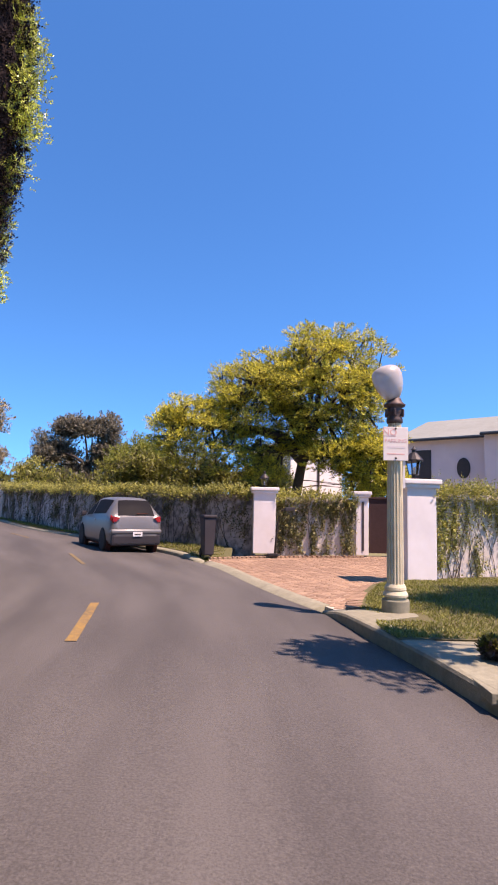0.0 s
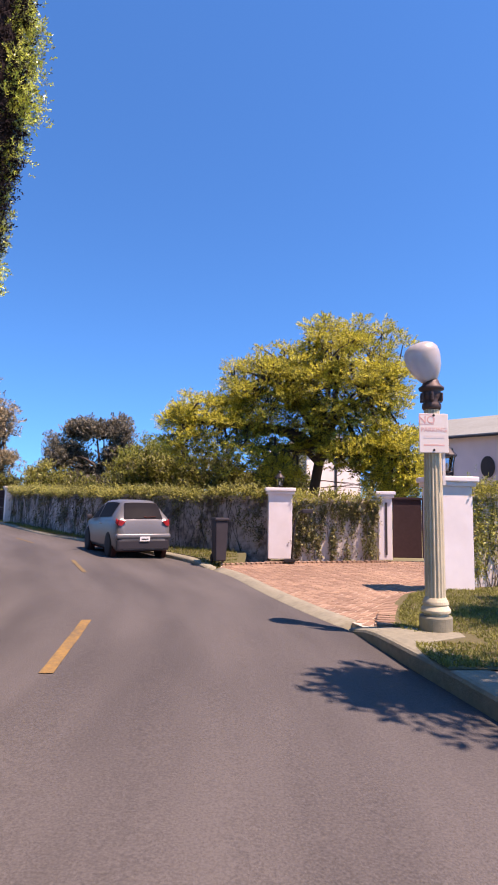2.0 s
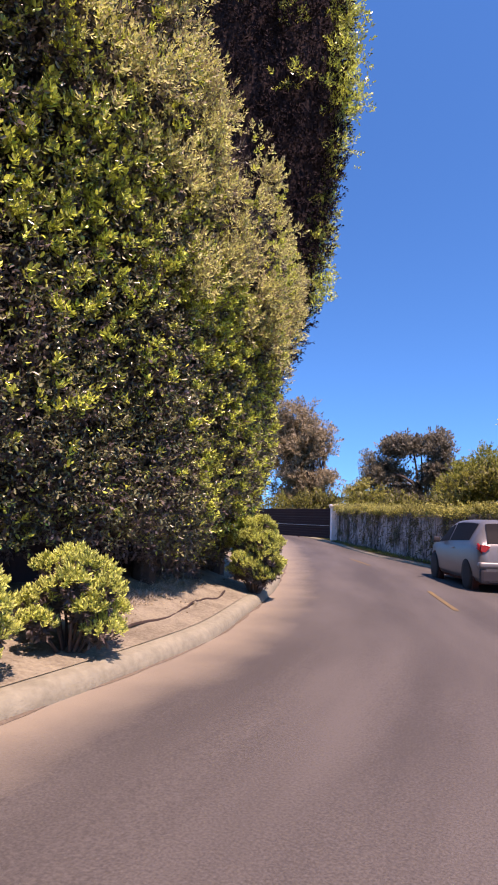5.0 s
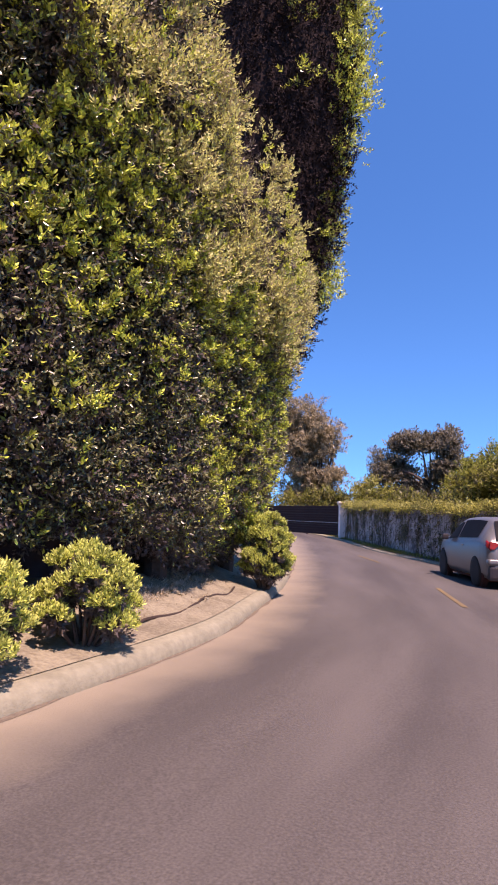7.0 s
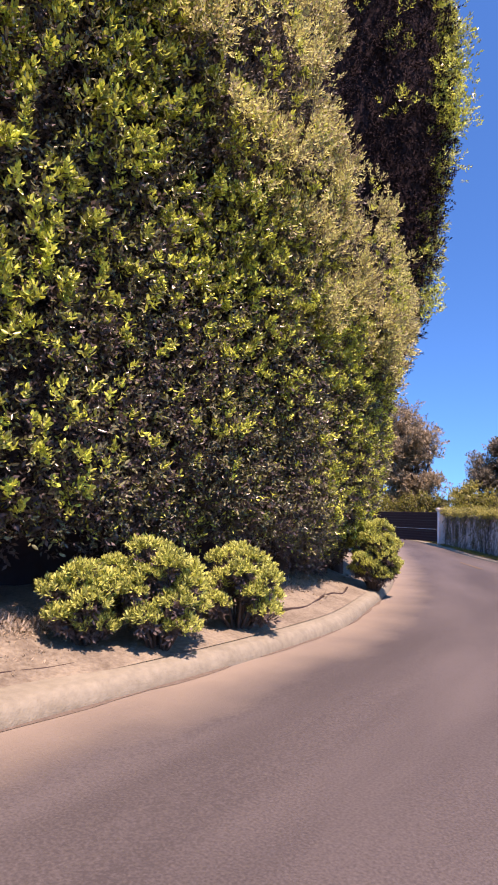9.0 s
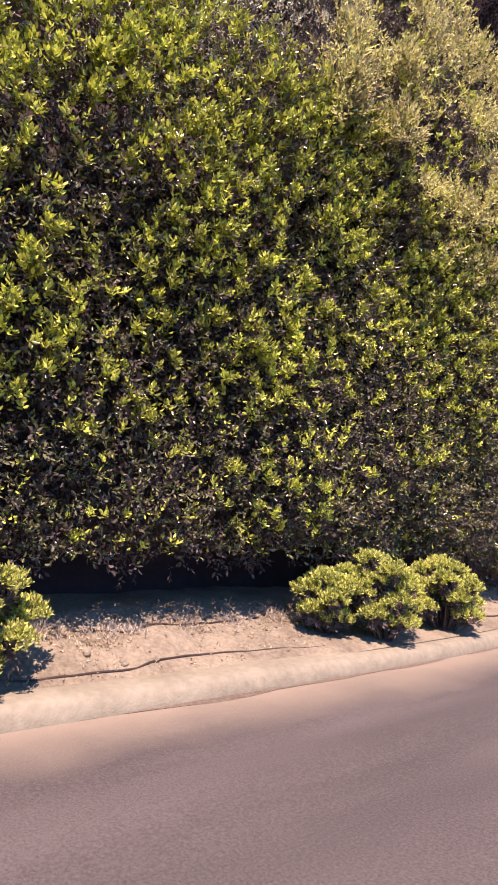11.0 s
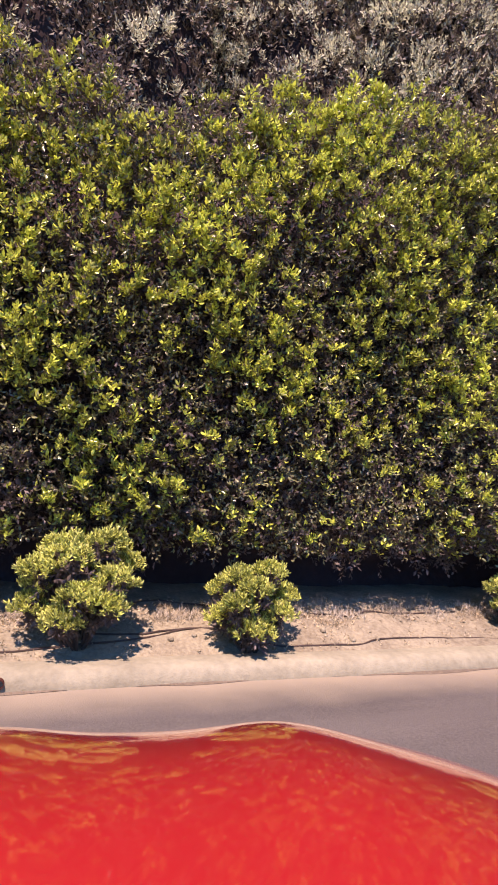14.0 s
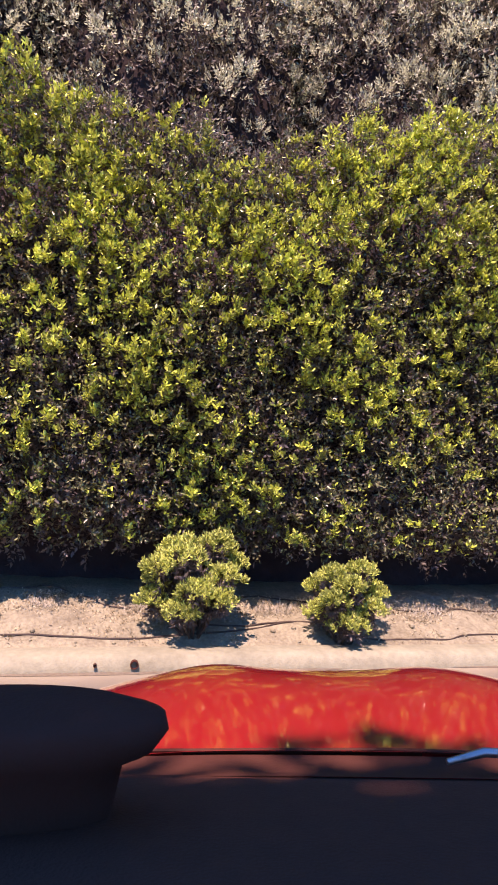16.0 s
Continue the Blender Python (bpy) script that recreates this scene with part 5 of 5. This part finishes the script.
    ob = tagged(put("drain_pipe", lathe([(r * 0.75, 0.0), (r, 0.0), (r, 0.10), (r * 0.8, 0.10), (r * 0.8, 0.02)], 16), BLACKPLASTIC, smooth=False), words, "pipe", "kerb drains")
    ob.matrix_basis = pose(x - 0.06, y, 0.045, 0, 90, 0)

# ---- ivy on the walls ----
def ivy(line, h, side, n_low, n_top, z_of, mt, name_label, bare=0.35, leaf=0.09, lean=0.9):
    s = np.concatenate([[0], np.cumsum(np.linalg.norm(np.diff(line, axis=0), axis=1))])
    nr = offsets(line) * side

    def at(q, z, o):
        x, y = np.interp(q, s, line[:, 0]), np.interp(q, s, line[:, 1])
        nx, ny = np.interp(q, s, nr[:, 0]), np.interp(q, s, nr[:, 1])
        return np.stack([x + nx * o, y + ny * o, z + np.array([float(z_of(a, b)) for a, b in zip(x, y)])], -1), np.stack([nx, ny, 0 * nx], -1)
    t = thing("ivy", pose(0, 0, 0), name_label, "ivy")
    q, u = rng.uniform(0, s[-1], n_low), rng.uniform(0, 1, n_low)
    keep = np.array([0.55 * noise.noise((a * 1.5, b * 1.2, 4.0)) + 0.8 * noise.noise((a * 8.0, b * 1.3, 2.0)) + lean * b - bare > 0 for a, b in zip(q, u)]) & (rng.uniform(0, 1, n_low) < 0.9) | (rng.uniform(0, 1, n_low) < 0.05)
    q, u = q[keep], u[keep]
    P, D = at(q, u * h, 0.115 + rng.uniform(0.0, 0.03, len(q)))
    v, f = sprigs(P, D * 0.25 + rng.normal(size=P.shape) * 0.3 - np.array([0, 0, 0.9]), count=6, length=0.24, leaf=leaf, width=0.7)
    tagged(put("trailing_leaves", mesh_of("trailing_leaves", v, f), mt, t), kind="stuff")
    q = rng.uniform(0, s[-1], n_top)
    P, D = at(q, h + rng.normal(size=n_top) * 0.08 - 0.04 + 0.07 * np.sin(q * 2.1) * np.sin(q * 0.77), rng.uniform(-0.15, 0.26, n_top))
    v, f = sprigs(P, D * 0.5 + rng.normal(size=P.shape) * 0.4 + np.array([0, 0, 0.5]), count=7, length=0.20, leaf=leaf, width=0.6)
    tagged(put("top_growth", mesh_of("top_growth", v, f), IVY, t, "thick yellow-green growth along the wall's top"), kind="stuff")
    bm = bmesh.new()
    for k in range(int(s[-1] * 5)):
        a = rng.uniform(0, s[-1])
        zs = np.linspace(0, h, 6)
        P, _ = at(a + np.cumsum(rng.normal(size=6) * 0.10), zs, np.full(6, 0.125))
        tube([tuple(p) for p in P], [0.007, 0.006, 0.005, 0.005, 0.004, 0.003], 4, bm)
    tagged(put("vine_tangle", bm, BARK, t), kind="stuff")


ivy(WL, 1.6, -1, 9500, 4200, rise, DRYIVY, "dry brown ivy trailing over the old wall", 0.58, 0.055, 0.55)
ivy(WM, 1.5, 1, 2300, 420, rise, WALLIVY, "olive ivy on the wall beside the driveway", 0.26, 0.06, 0.45)
ivy(WR[WR[:, 0] < 7.5], 1.55, 1, 5200, 1700, lambda x, y: 0.03, IVY, "sparse trailing ivy on the white wall", 0.50, 0.042, 0.62)

# grass: blades on the lawn and the verge
def grass(name, pts, label, size=0.06):
    N = len(pts)
    P = np.array(pts)
    a = rng.uniform(0, 6.28, N)
    w = np.stack([np.cos(a), np.sin(a), 0 * a], -1) * 0.008
    tip = P + np.stack([rng.normal(size=N) * 0.02, rng.normal(size=N) * 0.02, size * rng.uniform(0.4, 1.2, N)], -1)
    v = np.stack([P - w, P + w, tip], 1).reshape(-1, 3)
    return tagged(put(name, mesh_of(name, v, np.arange(len(v)).reshape(-1, 3)), GRASS), label, "grass", kind="stuff")


pts = []
edge = smooth_line(lawn_in, 0.1)
for k in range(42000):
    x, y = 1.4 + 5.2 * rng.uniform() ** 1.3, rng.uniform(5.7, 10.6)
    ex = float(np.interp(y, edge[:, 1], edge[:, 0]))
    if x > ex - 0.05 + (0.10 if y > 7.45 else 0.0) and y < 10.25 + (x - 3.2) * 0.37 and not (abs(x - 1.60) < 0.5 and abs(y - 6.74) < 0.22) and math.hypot(x - 1.8, y - 7.12) > 0.17 and not (2.68 < x < 3.3 and y > 10.1):
        pts.append((x, y, 0.055 + 0.02 * noise.noise((x * 1.5, y * 1.5, 0)) + 0.02 * min(1.0, abs(x - 1.5)) - 0.005))
grass("grass", pts, "short green lawn grass with worn patches", 0.038)
pts = []
for k in range(16000):
    i = rng.integers(0, len(vl))
    o = 0.06 + vw[i] * rng.uniform(0, 0.9)
    p = vl[i] + vn[i] * o
    pts.append((p[0], p[1], float(rise(*vl[i])) + 0.08 + 0.03 * o - end_drop(vl[i][1]) - far_drop(vl[i][1])))
grass("grass", pts, "dry verge grass below the ivy wall", 0.08)

# ---- parked silver hatchback ----
def wheel(parent, x, y, r, w, side):
    t = put("wheel", lathe([(r * 0.62, -w / 2), (r * 0.94, -w / 2), (r, -w * 0.32), (r, w * 0.32), (r * 0.94, w / 2), (r * 0.62, w / 2)], 28), RUBBER, parent, "black tyre", True)
    t.matrix_basis = pose(x, y, r, 0, 90 * side, 0)
    put("rim", lathe([(r * 0.6, -w * 0.3), (r * 0.62, w * 0.40), (r * 0.55, w * 0.42), (r * 0.5, w * 0.30), (r * 0.15, w * 0.34), (r * 0.12, w * 0.42), (0.01, w * 0.42)], 24), ALLOY, t, "silver wheel rim", True)
    for k in range(5):
        b = put("spoke", box(0, r * 0.33, 0, r * 0.14, r * 0.5, 0.025, 0.006), ALLOY, t)
        b.matrix_basis = pose(0, 0, w * 0.33, 0, 0, 72 * k)


YK = [-1.96, -1.94, -1.90, -1.84, -1.70, -1.52, -1.30, -0.9, -0.3, 0.25, 0.6, 0.95, 1.25, 1.5, 1.75, 1.9, 1.96]
ZT = [0.66, 0.90, 0.98, 1.06, 1.24, 1.40, 1.455, 1.475, 1.48, 1.45, 1.36, 1.17, 1.00, 0.94, 0.86, 0.76, 0.60]
ZB = [0.62, 0.84, 0.92, 0.97, 0.99, 0.985, 0.97, 0.95, 0.93, 0.91, 0.90, 0.90, 0.90, 0.87, 0.80, 0.70, 0.55]
WB = [0.62, 0.70, 0.76, 0.80, 0.825, 0.84, 0.845, 0.845, 0.845, 0.845, 0.84, 0.83, 0.81, 0.79, 0.74, 0.66, 0.55]
WT = [0.52, 0.56, 0.57, 0.555, 0.52, 0.495, 0.50, 0.52, 0.53, 0.53, 0.54, 0.58, 0.66, 0.66, 0.60, 0.53, 0.45]


def car_section(y):
    zt, zb, w, wt = (float(np.interp(y, YK, q)) for q in (ZT, ZB, WB, WT))
    return [(w * 0.92, 0.24), (w * 0.985, 0.34), (w, 0.55), (w * 0.995, zb * 0.86), (w * 0.965, zb), (wt + (w * 0.965 - wt) * 0.45, zb + (zt - zb) * 0.52), (wt + 0.02, zt - 0.07), (wt - 0.06, zt - 0.022), (wt * 0.5, zt - 0.004), (0, zt)]


def car_shell():
    bm = bmesh.new()
    rings = []
    for y in np.concatenate([np.linspace(-1.96, -1.3, 18), np.linspace(-1.2, 1.2, 17), np.linspace(1.28, 1.96, 14)]):
        half = car_section(y)
        ring = [bm.verts.new((x, y, z)) for x, z in half] + [bm.verts.new((-x, y, z)) for x, z in half[-2::-1]]
        rings.append(ring)
    for a, b in zip(rings, rings[1:]):
        for k in range(len(a) - 1):
            bm.faces.new((a[k], a[k + 1], b[k + 1], b[k]))
        bm.faces.new((a[-1], a[0], b[0], b[-1]))
    bm.faces.new(rings[0])
    bm.faces.new(rings[-1][::-1])
    return bm


def shell_patch(y0, y1, k0, k1, out=0.008, mirror=1, n=10, shrink=None):
    """A pane that lies on the shell between two stations and two heights of its section; k may be a fraction."""
    bm = bmesh.new()
    grid = []
    for i in range(n + 1):
        row = []
        u = i / n
        y = y0 + (y1 - y0) * u
        sec = car_section(y)
        for j in range(7):
            k = k0 + (k1 - k0) * j / 6
            a, fr = int(k), k - int(k)
            b = min(a + 1, len(sec) - 1)
            x = sec[a][0] * (1 - fr) + sec[b][0] * fr
            z = sec[a][1] * (1 - fr) + sec[b][1] * fr
            dx, dz = sec[b][1] - sec[a][1], -(sec[b][0] - sec[a][0])
            q = math.hypot(dx, dz) or 1
            row.append(bm.verts.new((mirror * (x + out * dx / q), y, z + out * dz / q)))
        grid.append(row)
    for a, b in zip(grid, grid[1:]):
        for j in range(6):
            bm.faces.new((a[j], a[j + 1], b[j + 1], b[j]))
    return bm


hatch = thing("parked_car", pose(-3.72, 16.40, 0.0, 0, 0, 30) @ Matrix.Diagonal((0.85, 0.87, 0.97, 1)), "silver compact hatchback parked at the kerb", "car")
body = put("body", car_shell(), SILVER, hatch, smooth=True)
# rear window, laid on the sloping tail
bm = bmesh.new()
g = []
for i in range(7):
    u = i / 6
    y = -1.895 + 0.355 * u
    z = float(np.interp(y, YK, ZT)) + 0.012
    half = (0.57 - 0.09 * u)
    g.append([bm.verts.new((half * q, y - 0.014 + 0.03 * q * q, z - 0.015 * abs(q) ** 3)) for q in np.linspace(-1, 1, 9)])
for a, b in zip(g, g[1:]):
    for j in range(8):
        bm.faces.new((a[j], a[j + 1], b[j + 1], b[j]))
put("rear_window", bm, AUTOGLASS, body, "dark tinted rear window", True)
for q in (-1, 1):
    put("side_window", shell_patch(-1.30, 0.05, 4.25, 5.95, mirror=q), AUTOGLASS, body, "dark side window", True)
    put("side_window", shell_patch(0.12, 0.95, 4.25, 5.8, mirror=q), AUTOGLASS, body, "dark side window", True)
    put("tail_light", shell_patch(-1.93, -1.80, 3.3, 4.15, 0.012, q, 10), LAMPRED, body, "red tail light", True)
    bm = bmesh.new()
    a = [bm.verts.new((q * x, -1.972 + 0.25 * max(0, x - 0.62), z)) for x, z in ((0.54, 0.925), (0.61, 0.95), (0.735, 0.965), (0.75, 0.84), (0.66, 0.815))]
    b = [bm.verts.new((v.co.x, -1.80, v.co.z)) for v in a]
    for i in range(5):
        bm.faces.new((a[i], a[(i + 1) % 5], b[(i + 1) % 5], b[i]))
    bm.faces.new(a)
    put("tail_light", bm, LAMPRED, body, "red tail light")
    put("wing_mirror", box(q * 0.93, 0.72, 0.93, 0.18, 0.10, 0.13, 0.04), DARKGREY, body)
    for y in (-1.25, 1.24):
        arch = put("wheel_arch", lathe([(0.395, -0.02), (0.40, 0.0), (0.40, 0.11), (0.2, 0.11)], 28), BLACKPLASTIC, body)
        arch.matrix_basis = pose(q * 0.702, y, 0.31, 0, 90 * q, 0)
        wheel(hatch, q * 0.745, y, 0.335, 0.21, q)
put("rear_bumper", box(0, -1.865, 0.50, 1.60, 0.23, 0.13, 0.05), SILVER, body, smooth=True)
# diffuser below the tail; shade of the undercut put into its dark grey
put("bumper_trim", box(0, -1.855, 0.20, 1.54, 0.215, 0.31, 0.07), DARKGREY, body, "dark lower bumper, undercut shade put into its grey")
put("number_plate", box(0.02, -1.985, 0.44, 0.30, 0.015, 0.115, 0.004), PLATE, body, "pale plate with dark bars")
put("plate_bar", box(0.02, -1.994, 0.48, 0.20, 0.006, 0.028, 0), DARKTRIM, body)
put("rear_wiper", tube([(0.0, -1.90, 1.035), (0.12, -1.89, 1.03), (0.36, -1.88, 1.05)], [0.018, 0.012, 0.008], 6), BLACKPLASTIC, body)
put("door_handle", box(-0.85, -0.35, 0.83, 0.03, 0.16, 0.03, 0.008), SILVER, body)
put("underside", box(0, 0, 0.17, 1.45, 3.4, 0.12, 0.03), BLACKPLASTIC, hatch)

# ---- red car across the road, seen from its driver's place ----
CAR_X, CAR_Y, CAR_YAW = 0.578, -1.168, 78.0
red = thing("red_car", pose(CAR_X, CAR_Y, 0.03, 0, -2.0, CAR_YAW) @ pose(0.22, 0, 0), "open red car with a glossy bonnet standing across the road", "car")


def bonnet_z(x, y):
    """Height of the bonnet: x across from its middle, y ahead of the driver's eye."""
    crown = 0.97 - 0.05 * (y - 0.76) - 0.22 * max(0, y - 1.0) ** 2
    ridge = 0.022 * math.exp(-((abs(x) - 0.30) / 0.14) ** 2) * min(1, max(0, y - 0.65))
    return crown - 0.10 * (abs(x) / 0.72) ** 3.2 + ridge


def sheet(x0, x1, nx, y0, y1, ny, zf, thick=0.0):
    v = [(x0 + (x1 - x0) * i / nx, y0 + (y1 - y0) * j / ny) for j in range(ny + 1) for i in range(nx + 1)]
    f = [(j * (nx + 1) + i, j * (nx + 1) + i + 1, (j + 1) * (nx + 1) + i + 1, (j + 1) * (nx + 1) + i) for j in range(ny) for i in range(nx)]
    return mesh_of("sheet", [(x, y, zf(x, y)) for x, y in v], f)


put("bonnet", sheet(-0.70, 0.70, 48, 0.70, 2.0, 40, bonnet_z), REDPAINT, red, "glossy red bonnet with two soft ridges", True)
for q in (-1, 1):
    wy = np.linspace(0.5, 2.0, 18)
    put("front_wing", mesh_of("front_wing", *strip([[(q * w, y) for w in (0.703, 0.76, 0.81, 0.85, 0.872, 0.875, 0.865)] for y in wy],
        [[bonnet_z(0.70, max(0.76, y)) - d for d in (0.003, 0.012, 0.04, 0.10, 0.2)] + [0.52, 0.30] for y in wy])), REDPAINT, red, smooth=True)
    put("door", box(q * 0.85, -0.15, 0.28, 0.07, 1.28, 0.62, 0.03), REDPAINT, red)
    put("rear_wing", box(q * 0.82, -1.35, 0.30, 0.12, 1.10, 0.58, 0.05), REDPAINT, red)
    for y in (1.45, -1.2):
        wheel(red, q * 0.77, y, 0.31, 0.20, q)
nose_x = [-0.865, -0.875, -0.85, -0.80, -0.70, -0.5, -0.25, 0, 0.25, 0.5, 0.70, 0.80, 0.85, 0.875, 0.865]
nv, nf = [], []
for u in np.linspace(0, 1, 9):
    for x in nose_x:
        top = bonnet_z(min(abs(x), 0.70), 2.0) - (0.0 if abs(x) < 0.71 else 0.9 * (abs(x) - 0.70))
        nv.append((x, 2.0 + 0.16 * math.sin(u * 1.9) * (1 - 0.5 * abs(x) ** 3), top + (0.26 - top) * u ** 1.3))
k = len(nose_x)
nf = [(j * k + i, j * k + i + 1, (j + 1) * k + i + 1, (j + 1) * k + i) for j in range(8) for i in range(k - 1)]
put("nose", mesh_of("nose", nv, nf), REDPAINT, red, smooth=True)
put("grille", box(0, 2.13, 0.36, 0.9, 0.05, 0.14, 0.02), BLACKPLASTIC, red)
put("tail", box(0, -1.75, 0.32, 1.64, 0.35, 0.54, 0.08), REDPAINT, red)
put("floor_pan", box(0, 0.1, 0.18, 1.5, 3.6, 0.10, 0.02), BLACKPLASTIC, red)
put("cowl", sheet(-0.74, 0.74, 40, 0.56, 0.702, 10, lambda x, y: 0.998 - 0.15 * (y - 0.56) - 0.012 * math.sin((y - 0.56) * 15) - 0.05 * (abs(x) / 0.74) ** 3), BLACKPLASTIC, red, "black plastic cowl below the windscreen", True)
put("cowl_edge", tube([(-0.70, 0.70, 0.885), (-0.35, 0.704, 0.968), (0, 0.704, 0.974), (0.35, 0.704, 0.968), (0.70, 0.70, 0.885)], 0.003, 6), BLACKPLASTIC, red)
put("wiper", tube([(0.05, 0.585, 1.006), (0.1, 0.60, 1.012), (0.4, 0.605, 1.0), (0.66, 0.60, 0.98)], [0.004, 0.006, 0.006, 0.005], 6), ALLOY, red, "wiper arm", True)
put("dashboard", sheet(-0.74, 0.74, 30, 0.20, 0.525, 12, lambda x, y: 1.01 + 0.03 * math.sin((0.525 - y) * 6) - 0.04 * (abs(x) / 0.74) ** 4), GREYDASH, red, "grey textured dashboard top", True)
put("dash_gap", box(0, 0.542, 0.90, 1.45, 0.05, 0.096, 0.005), BLACKPLASTIC, red)
bn = put("instrument_hood", lathe([(0.07, -0.14), (0.085, -0.06), (0.105, 0.04), (0.118, 0.105), (0.15, 0.12), (0.163, 0.14), (0.16, 0.155), (0.13, 0.165), (0.05, 0.168)], 32), BLACKPLASTIC, red, "rounded black instrument hood", True)
bn.matrix_basis = pose(-0.415, 0.405, 0.994, 4, 0, 0) @ Matrix.Diagonal((0.92, 0.40, 0.80, 1))

# ---- bricks of the driveway, laid in herringbone ----
def inside(x, y, poly):
    hit = False
    for (x1, y1), (x2, y2) in zip(poly, poly[1:] + poly[:1]):
        if (y1 > y) != (y2 > y) and x < (x2 - x1) * (y - y1) / (y2 - y1) + x1:
            hit = not hit
    return hit


BL, BW, BH = 0.203, 0.093, 0.05
bm = box(0, 0, 0, BL, BW, BH, 0.006)
brick_mesh = bpy.data.meshes.new("brick")
bm.to_mesh(brick_mesh)
bm.free()
brick_mesh.materials.append(BRICK)
places = []
cell = 0.111
ca, sa = math.cos(radians(62)), math.sin(radians(62))
for i in range(-90, 90):
    for j in range(-90, 90):
        k = (i - j) % 4
        if k == 0:
            x, y, turn = (i + 1.0) * cell, (j + 0.5) * cell, 0
        elif k == 3:
            x, y, turn = (i + 0.5) * cell, (j + 1.0) * cell, 90
        else:
            continue
        X, Y = 1.5 + x * ca - y * sa, 11.0 + x * sa + y * ca
        if inside(X, Y, drive_poly) and float(np.min(np.hypot(RIGHT[:, 0] - X, RIGHT[:, 1] - Y))) > 0.235:
            places.append((X, Y, turn + 62))
places.sort(key=lambda p: p[1])
for X, Y, a in places[:290]:
    ob = new("brick", brick_mesh)
    ob.parent = driveway
    ob.matrix_basis = pose(X, Y, -0.062 + 0.003 * noise.noise((X * 5, Y * 5, 0)), 0, 0, a)
v0 = np.array([v.co[:] for v in brick_mesh.vertices])
f0 = [tuple(p.vertices) for p in brick_mesh.polygons]
vs, fs, k = [], [], 0
for X, Y, a in places[290:]:
    c, q = math.cos(radians(a)), math.sin(radians(a))
    vs.append(np.stack([X + v0[:, 0] * c - v0[:, 1] * q, Y + v0[:, 0] * q + v0[:, 1] * c, v0[:, 2] - 0.062 + 0.003 * noise.noise((X * 5, Y * 5, 0))], -1))
    fs += [tuple(i + k for i in f) for f in f0]
    k += len(v0)
tagged(put("bricks", mesh_of("bricks", np.concatenate(vs), fs), BRICK, driveway), kind="stuff")

# raised course of bricks along the far edge
edge_line = smooth_line([(-0.92, 14.05), (0.2, 14.55), (1.2, 14.95), (2.4, 15.28), (3.0, 15.42)], 0.115)
border = thing("brick_edging", pose(0, 0, 0), "raised course of upright red bricks at the driveway's edge", "edging")
en = offsets(edge_line)
for p, nn in zip(edge_line, en):
    ob = new("brick", brick_mesh)
    ob.parent = border
    ob.matrix_basis = pose(p[0], p[1], -0.04, 0, 0, math.degrees(math.atan2(nn[1], nn[0]))) @ Matrix.Diagonal((0.9, 0.92, 1.3, 1))
side_line = smooth_line([(1.36, 7.45), (1.48, 8.0), (1.68, 8.7), (1.93, 9.3), (2.33, 9.9)], 0.115)
for p, nn in zip(side_line, offsets(side_line)):
    ob = new("brick", brick_mesh)
    ob.parent = driveway
    ob.matrix_basis = pose(p[0], p[1], 0.004, 0, 0, math.degrees(math.atan2(nn[1], nn[0])))
